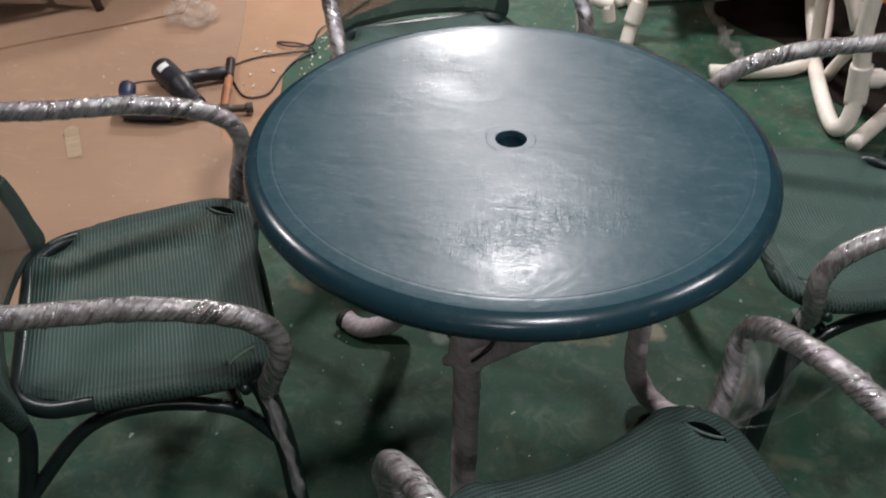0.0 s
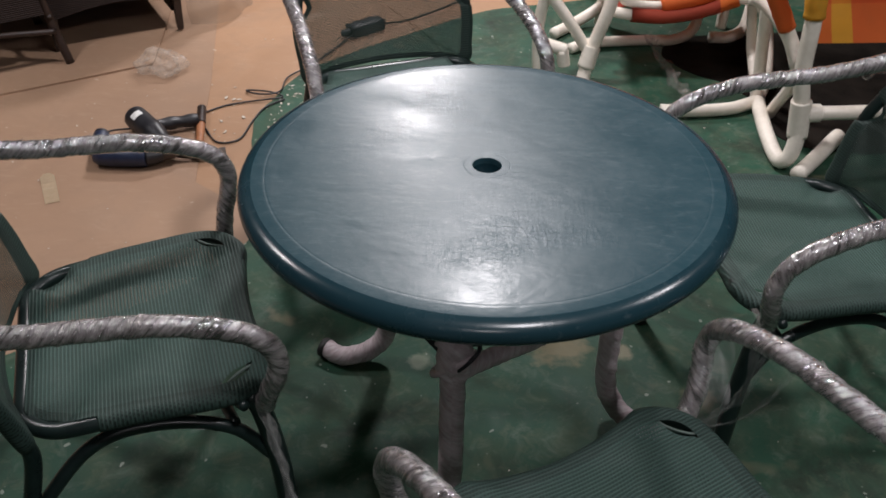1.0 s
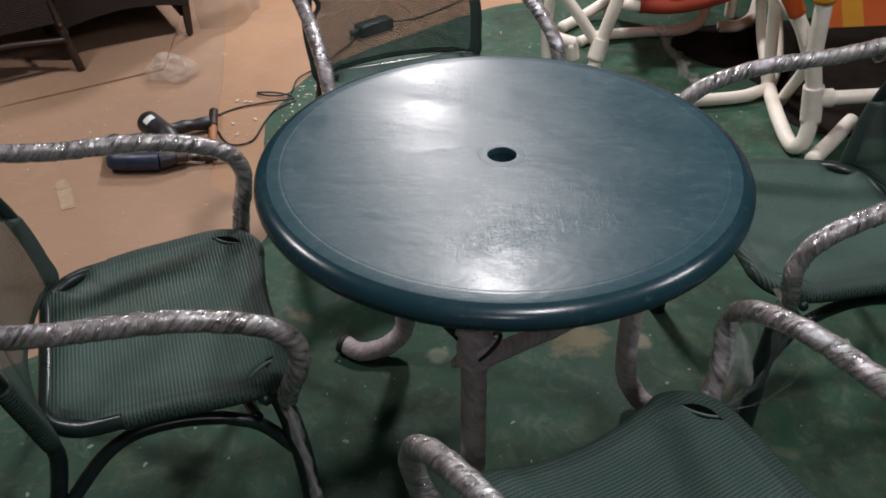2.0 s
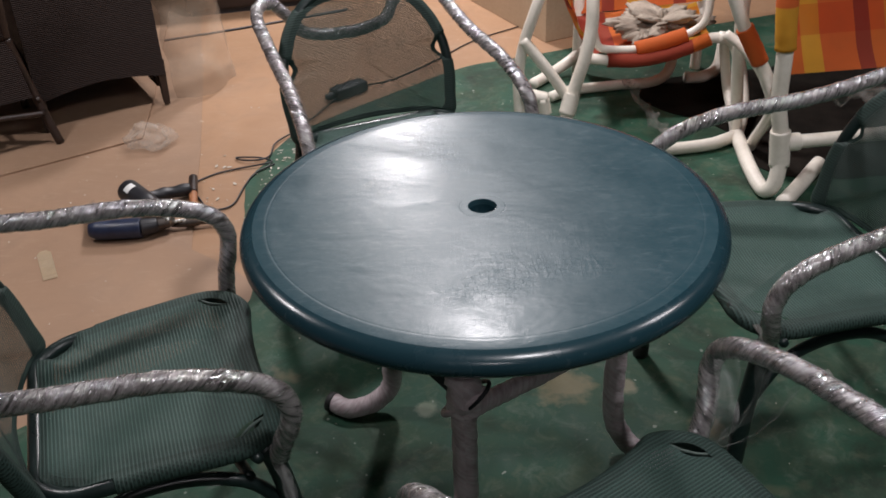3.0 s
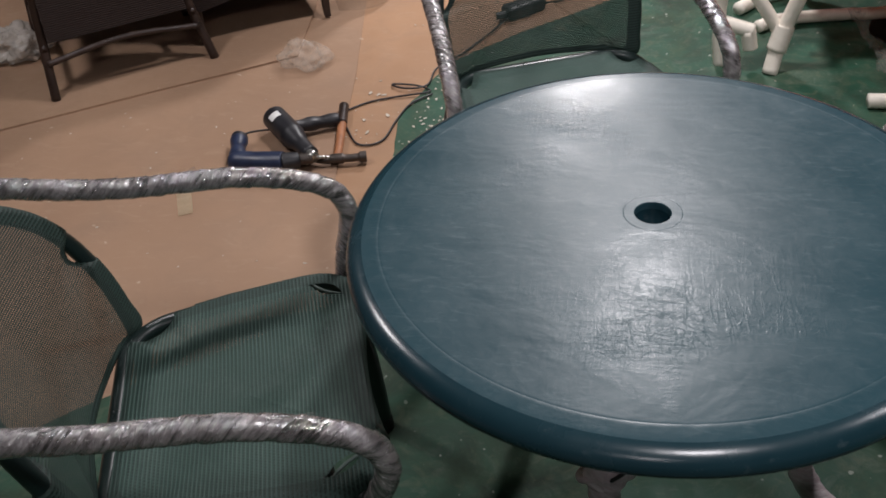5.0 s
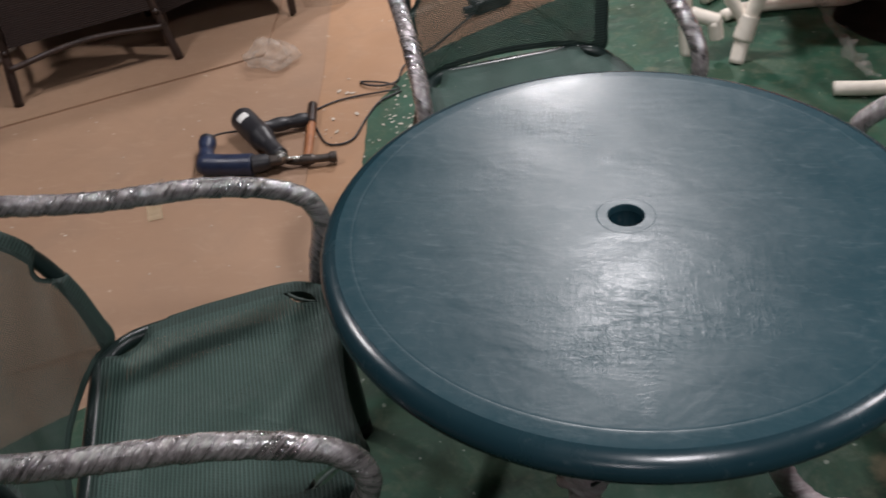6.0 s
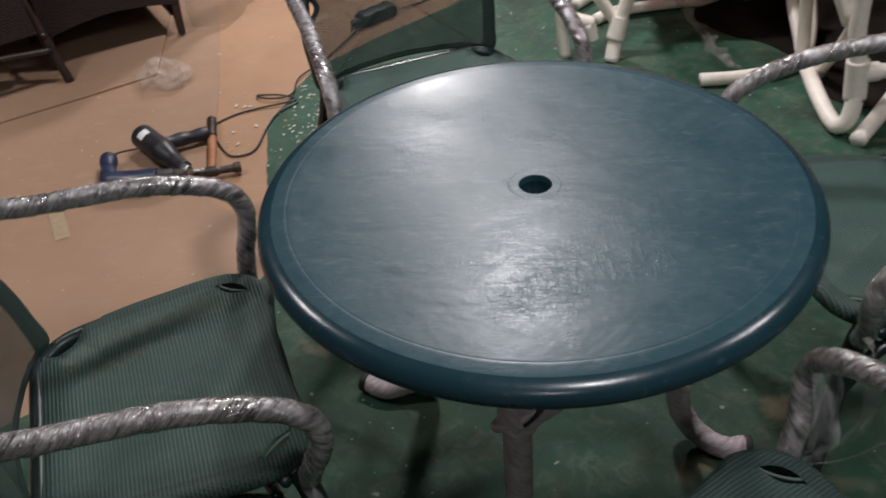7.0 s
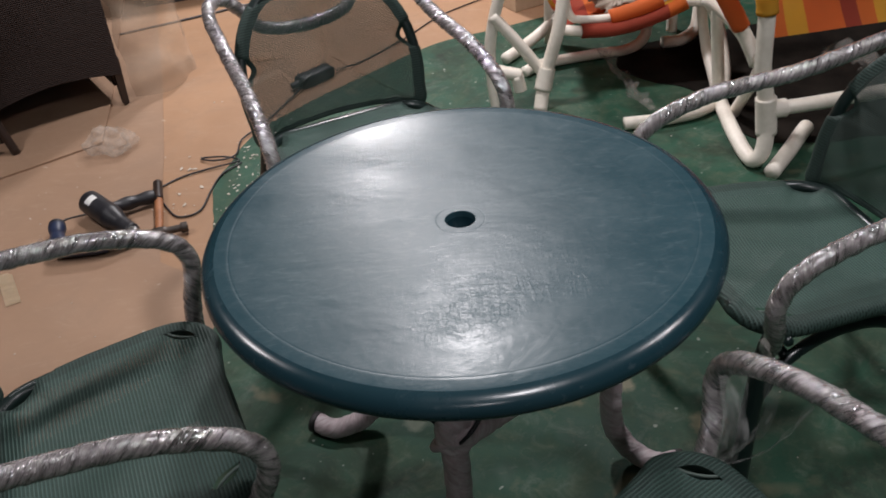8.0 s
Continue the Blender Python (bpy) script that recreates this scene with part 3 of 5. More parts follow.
def round_table():
    t = thing("round_table", pose(0, 0, 0), "round blue-green plastic garden table with an umbrella hole", "table")
    prof = [(0.0270, H - 0.040), (0.0270, H - 0.004), (0.0272, H - 0.0010), (0.0278, H - 0.0002), (0.0283, H), (0.0290, H), (0.0430, H), (0.0438, H), (0.0443, H - 0.00035), (0.0448, H), (0.0456, H), (0.050, H)]
    prof += [(0.05 + (0.414 - 0.05) * k / 30, H) for k in range(1, 31)]
    prof += [(0.4160, H), (0.4170, H - 0.00008), (0.4180, H - 0.0002), (0.4190, H - 0.00008), (0.4200, H), (0.4245, H - 0.0002), (0.4290, H - 0.0006)]
    # the edge falls gently from the groove, then rolls over and under
    roll = []
    for k in range(1, 22):
        a = math.pi / 2 - k * math.radians(150) / 21
        roll.append((0.4330 + 0.037 * (math.cos(a) ** 0.9 if a > 0 else math.cos(a)), H - 0.0275 + 0.0265 * math.sin(a)))
    part("tabletop", lathe(prof + roll[:2], 160), TABLE, t, "blue-green plastic top under a creased film")
    rim = roll[1:] + [(0.444, H - 0.053), (0.434, H - 0.046), (0.43, H - 0.02), (0.0275, H - 0.02)]
    part("rim", lathe(rim, 160), RIM, t, "glossy rounded blue-green rim")
    part("umbrella_socket", lathe([(0.0268, H - 0.012), (0.0268, H - 0.058), (0.001, H - 0.058)], 40), RIM, t)
    # legs: upright, wound in pinkish film, each curling out to a capped foot
    tops = []
    for a_post, a_foot in ((136, 149), (12, 0), (261, 264)):
        c, s = math.cos(radians(a_post)), math.sin(radians(a_post))
        cf, sf = math.cos(radians(a_foot)), math.sin(radians(a_foot))
        rp = 0.305
        pts = [(rp * c, rp * s, 0.66), (rp * c, rp * s, 0.48), (rp * c, rp * s, 0.30), (rp * c, rp * s, 0.17),
               (0.315 * c, 0.315 * s, 0.085), (0.345 * (c + cf) / 2, 0.345 * (s + sf) / 2, 0.040), (0.39 * cf, 0.39 * sf, 0.029), (0.435 * cf, 0.435 * sf, 0.029)]
        leg = part("leg", wound(pts, 0.0225, 0.05, 0.0016, 0.006, 18, 0.0022, a_post), LEG_WRAP, t, "steel leg wound in pinkish film strips")
        part("foot_cap", tube([(0.432 * cf, 0.432 * sf, 0.029), (0.442 * cf, 0.442 * sf, 0.028), (0.449 * cf, 0.449 * sf, 0.028)], 0.0262, 0.006, 16), RUBBER, leg)
        tops.append(Vector((rp * c, rp * s, 0.535)))
        bm = bmesh.new()
        o = Vector((c, s, 0))
        side = Vector((-s, c, 0))
        w = o * 0.006
        tri = [o * 0.30 - side * 0.19 + Vector((0, 0, 0.69)), o * 0.30 + side * 0.10 + Vector((0, 0, 0.69)), o * 0.30 - side * 0.012 + Vector((0, 0, 0.488))]
        A = [bm.verts.new(p + w) for p in tri]
        B = [bm.verts.new(p - w) for p in tri]
        bm.faces.new(A), bm.faces.new(B[::-1])
        for i in range(3):
            bm.faces.new((A[i], B[i], B[(i + 1) % 3], A[(i + 1) % 3]))
        bmesh.ops.recalc_face_normals(bm, faces=bm.faces)
        part("bracket", bm, BLACK, t, "black leg bracket under the top", False)
        knot = [o * rp + Vector((0, 0, 0.555)), o * (rp + 0.006) + Vector((0, 0, 0.52)), o * rp + Vector((0, 0, 0.475))]
        part("knot", wound(knot, 0.029, 0.028, 0.006, 0.004, 18, 0.004, a_post + 3), LEG_WRAP, leg, "bunched pinkish film at the leg top")
        loop = [o * (rp + 0.027 * math.cos(q)) + side * 0.036 * math.sin(q) + Vector((0, 0, 0.487 + 0.030 * math.sin(q) + 0.012 * math.cos(q))) for q in [k * math.pi / 6 for k in range(12)]]
        part("tie", tube(loop, 0.0075, 0.006, 10, True), LEG_WRAP, leg, "twisted pinkish film tie")
        strap = [o * (rp + 0.030 * math.cos(q)) + side * (0.012 + 0.034 * math.sin(q)) + Vector((0, 0, 0.497 + 0.034 * math.sin(q))) for q in [k * math.pi / 6 for k in range(12)]]
        part("strap", tube(strap, 0.0042, 0.006, 8, True), BLACK, leg, "black strap round the leg top")
    for i, j, z0, z1 in ((2, 1, 0.464, 0.350), (1, 0, 0.56, 0.56), (0, 2, 0.56, 0.56)):  # the front brace slopes down to the next leg
        a, b = tops[i].copy(), tops[j].copy()
        a.z, b.z = z0, z1
        part("brace", wound([a, (a + b) / 2 - Vector((0, 0, 0.006)), b], 0.0175, 0.05, 0.002, 0.007, 14, 0.0016, i), LEG_WRAP, t, "brace wound in pinkish film")
    return t


round_table()


# ---- sling chairs ----
def sling(outline, normal, centre, cuts, holes, sag, rad, wrap, name, parent, uv_axes, mat, no_wrap, lap, double=7):
    """Cloth stretched in a tube loop and lapped round it. cuts: (share of the loop, half-width, depth) of gaps that bare the tube; holes: (share, half-width) of lens-shaped slots just inside it."""
    n = len(outline)
    bm = bmesh.new()
    layer = bm.loops.layers.uv.new("UVMap")
    C = Vector(centre)
    N = Vector(normal).normalized()
    laps = 7
    away = lambda i, at: abs((i / n - at + 0.5) % 1.0 - 0.5)
    reach, lens = [], []
    for i in range(n):
        cut = hole = 0.0
        for at, half, depth in cuts:
            d = away(i, at) / half
            if d < 1:
                cut = max(cut, depth * (1 - d * d) ** 2)
        for at, half in holes:
            d = away(i, at) / half
            if d < 1:
                hole = (1 - d * d) ** 1.6
        reach.append(cut)
        lens.append(hole)
    free = [any(away(i, at) < half for at, half in no_wrap) for i in range(n)]
    inner = [0.12, 0.25, 0.4, 0.55, 0.68, 0.78, 0.85]
    outer = [0.955, 0.98, 1.0]
    rings = []

    def ring_at(radius_of):
        ring = []
        for i, B in enumerate(outline):
            k0 = radius_of(i)
            k = k0 * (1 - reach[i] * k0 ** 2)
            p = C + (B - C) * k
            ring.append(bm.verts.new(p + N * (rad - sag * (1 - min(1.0, k) ** 2.2) - min(0.016, 0.3 * reach[i]) * k0 ** 6)))
        rings.append(ring)
    for q in inner:
        ring_at(lambda i, q=q: q - 0.075 * lens[i] * (q / 0.85) ** 7)
    ring_at(lambda i: 0.915 - 0.065 * lens[i])
    split = len(rings) - 1
    ring_at(lambda i: 0.9152 + 0.022 * lens[i])
    for q in outer:
        ring_at(lambda i, q=q: q)
    last = rings[-1]
    for j in range(1, laps + 1):
        ring = []
        for i, B in enumerate(outline):
            out = (B - C) - N * (B - C).dot(N)
            tan = (outline[(i + 1) % n] - outline[i - 1]).normalized()
            out = (out - tan * out.dot(tan)).normalized()
            if reach[i] > 0.001 or free[i]:
                ring.append(bm.verts.new(last[i].co - out * 0.0006 * j - N * 0.0012 * j))
            else:
                a = wrap(B) * j / laps
                ring.append(bm.verts.new(B + N * rad * math.cos(a) + out * rad * math.sin(a)))
        rings.append(ring)
    mid = bm.verts.new(C + N * (rad - sag))
    for i in range(n):
        i2 = (i + 1) % n
        bm.faces.new((mid, rings[0][i], rings[0][i2]))
        for j, (A, B) in enumerate(zip(rings, rings[1:])):
            if j == split and lens[i] + lens[i2] > 0.02:
                continue
            f = bm.faces.new((A[i], B[i], B[i2], A[i2]))
            f.material_index = 1 if j >= double else 0
    bmesh.ops.recalc_face_normals(bm, faces=bm.faces)
    ux, uy = Vector(uv_axes[0]), Vector(uv_axes[1])
    for f in bm.faces:
        for l in f.loops:
            l[layer].uv = (l.vert.co.dot(ux), l.vert.co.dot(uy))
    ob = part(name, bm, mat, parent, "dark green woven mesh sling")
    ob.data.materials.append(lap)
    return ob


def sling_chair(label):
    ch = thing("sling_chair", Matrix(), label, "chair", "sling chairs round the table")
    tr = 0.0150
    # seat loop
    hw, yf, yb, cr = 0.250, 0.215, -0.215, 0.085
    rise = lambda y: 0.436 + 0.010 * max(0.0, (y + 0.05) / 0.265) - 0.018 * max(0.0, (-y - 0.03) / 0.185)
    loop = []
    for cx, cy, a0, ex, ey in ((hw - cr, yf - cr, 0, -1, 0), (-hw + cr, yf - cr, 90, 0, -1), (-hw + cr, yb + cr, 180, 1, 0), (hw - cr, yb + cr, 270, 0, 1)):
        for k in range(7):
            a = radians(a0 + 15 * k)
            loop.append((cx + cr * math.cos(a), cy + cr * math.sin(a), rise(cy + cr * math.sin(a))))
        x, y, z = loop[-1]
        run = 2 * (hw - cr) if ex else (yf - yb) - 2 * cr
        for k in range(1, 12):
            q = run * k / 12
            dip = 4 * k * (12 - k) / 144 if a0 == 0 else 0.0
            loop.append((x + ex * q, y + ey * q - 0.018 * dip, rise(y + ey * q) - 0.022 * dip))
    loop = [(x * (1 - 0.10 * max(0.0, (0.10 - y) / 0.315)), y, z) for x, y, z in loop]
    L = spline(loop, 0.005, True)
    part("seat_frame", sweep(bmesh.new(), L, tr, 12, True), TUBE, ch, "glossy dark green steel tube")
    n = len(L)

    def share(x, y):
        return min(range(n), key=lambda i: (L[i].x - x) ** 2 + (L[i].y - y) ** 2) / n
    cuts = [(share(sx * 0.210, -0.165), 0.034, 0.080) for sx in (1, -1)] + [(share(0, yb), 0.19, 0.018)]
    holes = [(share(sx * 0.236, 0.180), 0.027) for sx in (1, -1)]
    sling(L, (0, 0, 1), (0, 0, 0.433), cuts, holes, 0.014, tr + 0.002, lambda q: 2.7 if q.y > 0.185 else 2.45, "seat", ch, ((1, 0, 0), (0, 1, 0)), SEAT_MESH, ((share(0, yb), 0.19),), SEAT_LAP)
    for sx in (1, -1):  # the stitched edge of each front slot, its crescent highlight painted pale
        c, along, across = Vector((sx * 0.2165, 0.1655, 0.4535)), Vector((-sx * 0.62, 0.785, 0.006)), Vector((sx * 0.785, 0.62, 0.0))
        lips = [c + along * 0.036 * math.cos(q) + across * 0.0115 * math.sin(q) for q in [k * math.pi / 8 for k in range(16)]]
        part("slot_edge", tube(lips, 0.0028, 0.006, 8, True), HEM, ch, "stitched slot edge with its highlight painted pale")
    # back loop, leaning back: a broad arch, hollowed to the sitter's back
    base, top = Vector((0, -0.198, 0.420)), Vector((0, -0.312, 0.802))
    up = (top - base).normalized()
    hgt = (top - base).length
    wb, wm, v0 = 0.238, 0.254, 0.30
    shape = [(wb, 0.0), (wm - 0.006, 0.14)]
    for k in range(0, 10):
        a = math.pi / 2 * k / 9
        shape.append((wm * max(0.0, math.cos(a)) ** 0.83 if k < 9 else 0.0, v0 + (1 - v0) * math.sin(a) ** 0.83))
    shape += [(-x, v) for x, v in shape[-2::-1]]
    bow = lambda x: Vector((0, -0.069 * (1 - (x / wm) ** 2), 0))
    uprights = [Vector((x, 0, 0)) + base + up * v * hgt + bow(x) for x, v in shape]
    tube_path = [Vector((0.275, -0.325, 0.012)), Vector((0.268, -0.256, 0.19)), Vector((0.244, -0.207, 0.36))] + uprights + \
                [Vector((-0.244, -0.207, 0.36)), Vector((-0.268, -0.256, 0.19)), Vector((-0.275, -0.325, 0.012))]
    back_frame = part("back_frame", tube(tube_path, tr, 0.010), TUBE, ch, "glossy dark green steel tube")
    ring = spline([(p.x, p.y, p.z) for p in uprights] + [(-0.17, -0.236, 0.424), (0.0, -0.262, 0.424), (0.17, -0.236, 0.424)], 0.006, True)
    nb = len(ring)

    def share_b(x, v):
        q = Vector((x, 0, 0)) + base + up * v * hgt + bow(x)
        return min(range(nb), key=lambda i: (ring[i] - q).length) / nb
    cuts = [(share_b(0, 1.0), 0.120, 0.12), (share_b(0.247, 0.50), 0.026, 0.11), (share_b(-0.247, 0.50), 0.026, 0.11)]
    nrm = Vector((1, 0, 0)).cross(up)
    nrm = nrm if nrm.y > 0 else -nrm
    sling(ring, nrm, base + up * 0.18 + Vector((0, -0.069, 0)), cuts, (), 0.0, tr + 0.002, lambda q: 2.6, "backrest", ch, ((1, 0, 0), up), BACK_MESH, ((share_b(0, 0.0), 0.14),), LAP)
    # arms: one wound rail from knee to knee, passing behind the back
    half = [(0.266, 0.196, 0.424), (0.286, 0.204, 0.47), (0.299, 0.216, 0.510), (0.306, 0.224, 0.552), (0.307, 0.212, 0.594), (0.305, 0.176, 0.626), (0.302, 0.115, 0.652), (0.298, 0.035, 0.672), (0.293, -0.06, 0.682), (0.290, -0.15, 0.690),
            (0.287, -0.26, 0.710), (0.283, -0.37, 0.737), (0.262, -0.440, 0.752), (0.215, -0.477, 0.745), (0.17, -0.475, 0.70), (0.135, -0.46, 0.655), (0.07, -0.455, 0.635), (0.0, -0.455, 0.63)]
    rail = half + [(-x, y, z) for x, y, z in half[-2::-1]]
    part("arm_rail", wound(rail, 0.0180, 0.05, 0.0012, 0.0035, 26, 0.0014), WRAP, ch, "arm rail wound in crumpled clear film")
    for sx in (1, -1):
        leg = part("leg", tube([(sx * 0.262, 0.222, 0.010), (sx * 0.257, 0.212, 0.24), (sx * 0.246, 0.190, 0.39), (sx * 0.238, 0.170, 0.432)], tr + 0.0045, 0.02), TUBE, ch)
        part("rubber_foot", tube([(sx * 0.2622, 0.2225, 0.0), (sx * 0.2615, 0.2215, 0.02), (sx * 0.261, 0.2205, 0.035)], 0.0205, 0.01, 14), RUBBER, leg)
        part("rubber_foot", tube([(sx * 0.2755, -0.328, 0.0), (sx * 0.275, -0.323, 0.02), (sx * 0.274, -0.318, 0.035)], 0.0195, 0.01, 14), RUBBER, back_frame)
        part("seat_bracket", tube([(sx * 0.245, 0.150, 0.428), (sx * 0.258, 0.155, 0.428), (sx * 0.270, 0.160, 0.432)], 0.010, 0.01, 10), TUBE, ch)
        part("side_brace", tube([(sx * 0.252, 0.205, 0.27), (sx * 0.24, 0.13, 0.360), (sx * 0.22, 0.0, 0.385), (sx * 0.225, -0.12, 0.36), (sx * 0.268, -0.25, 0.235)], 0.013, 0.015), TUBE, ch)
    part("stretcher", tube([(-0.24, 0.14, 0.365), (-0.1, 0.12, 0.345), (0.1, 0.12, 0.345), (0.24, 0.14, 0.365)], 0.011, 0.02), TUBE, ch)
    return ch


def facing(x, y, degrees):
    return pose(x, y, 0.004, 0, 0, degrees - 90)


chair = sling_chair("dark green mesh sling chair, film-wrapped arms, pushed under the table")
chair.matrix_world = facing(-0.657, -0.183, 20.6)
far_chair = copy_thing(chair, facing(-0.207, 0.834, -68))
near_chair = copy_thing(chair, facing(0.240, -0.655, 121))
right_chair = copy_thing(chair, facing(0.704, 0.200, 191))


def film_rag(name, m, pts, width, seed, label, mat):
    """A loose shred of film: a crumpled ribbon along pts."""
    P = spline(pts, 0.008)
    bm = bmesh.new()
    rows = []
    for i, p in enumerate(P):
        t = (P[min(i + 1, len(P) - 1)] - P[max(i - 1, 0)]).normalized()
        side = t.cross(Vector((0.3, 0.5, 0.8))).normalized()
        up2 = side.cross(t)
        row = []
        for k in range(9):
            u = k / 8 - 0.5
            w = width * (0.75 + 0.5 * noise.noise(Vector((i * 0.12, seed, 3))))
            q = p + side * u * w + up2 * 0.35 * width * noise.noise(Vector((i * 0.16, k * 0.55, seed)))
            row.append(bm.verts.new(q))
        rows.append(row)
    for A, B in zip(rows, rows[1:]):
        for k in range(8):
            bm.faces.new((A[k], A[k + 1], B[k + 1], B[k]))
    ob = part(name, bm, mat)
    ob.matrix_world = m
    return tagged(ob, label, "plastic film")


M_near, M_left = facing(0.240, -0.655, 121), facing(-0.657, -0.183, 20.6)
for m, pts, width, seed in (
        (M_near, [(0.296, 0.185, 0.60), (0.275, 0.150, 0.52), (0.285, 0.165, 0.44), (0.30, 0.20, 0.36)], 0.055, 1.0),
        (M_near, [(0.306, 0.120, 0.655), (0.300, 0.110, 0.57), (0.310, 0.150, 0.47), (0.31, 0.20, 0.38)], 0.030, 2.0),
        (M_near, [(0.300, 0.040, 0.655), (0.315, 0.075, 0.56), (0.32, 0.130, 0.45), (0.30, 0.21, 0.36)], 0.016, 8.0),
        (M_left, [(0.276, 0.186, 0.44), (0.285, 0.200, 0.36), (0.292, 0.215, 0.24), (0.295, 0.225, 0.13)], 0.040, 3.0),
        (M_left, [(0.280, 0.190, 0.46), (0.296, 0.205, 0.36), (0.306, 0.215, 0.27), (0.31, 0.225, 0.20)], 0.022, 9.0),
        (M_left, [(0.235, 0.06, 0.372), (0.232, 0.13, 0.366), (0.242, 0.20, 0.335)], 0.030, 4.0)):
    film_rag("loose_film", m, pts, width, seed, "torn clear film hanging from a chair arm", FILM)
for m, x, y, z, seed in ((M_left, 0.300, 0.02, 0.690, 21.0), (M_left, 0.296, -0.06, 0.690, 22.0), (M_left, 0.310, 0.12, 0.678, 23.0), (M_left, -0.298, -0.05, 0.690, 24.0), (M_left, -0.290, -0.18, 0.702, 25.0),
                         (M_near, 0.309, 0.13, 0.676, 26.0), (M_near, 0.297, -0.02, 0.690, 27.0), (M_near, 0.293, -0.10, 0.694, 28.0)):
    film_rag("film_shred", m, [(x, y, z - 0.010), (x * 1.01, y + 0.010, z + 0.004), (x * 1.02, y + 0.024, z + 0.009)], 0.014, seed, "small torn shred of film on a wrapped arm", STRIP)


# ---- white pipe loungers with striped canvas ----
def pipe(name, pts, parent, r=0.0235, label=""):
    return part(name, tube(pts, r, 0.015, 14), PVC, parent, label)


def fitting(a, b, parent, r=0.030):
    a, b = Vector(a), Vector(b)
    return part("fitting", tube([a, (a + b) / 2, b], r, 0.012, 16), PVC, parent)


def cloth(name, corners, parent, sag, label, nu=40, nv=24, stripe=1.0, shift=0.0, seed=0.0):
    """A canvas panel between four corners, sagging, with a hem thickness."""
    a, b, c, d = (Vector(p) for p in corners)
    bm = bmesh.new()
    layer = bm.loops.layers.uv.new("UVMap")
    nrm = (b - a).cross(d - a).normalized()
    wu, wv = (b - a).length, (d - a).length
    sheets = []
    for off in (0.0, -0.003):
        g = []
        for j in range(nv + 1):
            row = []
            for i in range(nu + 1):
                u, v = i / nu, j / nv
                p = a * (1 - u) * (1 - v) + b * u * (1 - v) + c * u * v + d * (1 - u) * v
                dip = sag * (4 * v * (1 - v)) * (0.6 + 0.4 * 4 * u * (1 - u)) + 0.012 * noise.noise(Vector((u * 5, v * 5, seed)))
                row.append((bm.verts.new(p - nrm * (dip - off)), (u * wu * stripe + shift, v * wv)))
            g.append(row)
        sheets.append(g)
    uvs = {}
    for g in sheets:
        for row in g:
            for v, uv in row:
                uvs[v] = uv
        for j in range(nv):
            for i in range(nu):
                bm.faces.new((g[j][i][0], g[j][i + 1][0], g[j + 1][i + 1][0], g[j + 1][i][0]))
    for f in bm.faces:
        for l in f.loops:
            l[layer].uv = uvs[l.vert]
    bmesh.ops.recalc_face_normals(bm, faces=bm.faces)
    return part(name, bm, STRIPES, parent, label)


def sleeve(pts, r, parent, stripe=1.0, shift=0.0):
    """Canvas sewn round a pipe."""
    P = spline(pts, 0.012)
    bm = sweep(bmesh.new(), P, lambda d, th, p: r + 0.002 * noise.noise(p * 40), 14)
    layer = bm.loops.layers.uv.new("UVMap")
    d = (P[-1] - P[0]).normalized()
    for f in bm.faces:
        for l in f.loops:
            l[layer].uv = ((l.vert.co - P[0]).dot(d) * stripe + shift, 0.02)
    return part("canvas_sleeve", bm, STRIPES, parent, "striped canvas sewn round the pipe")


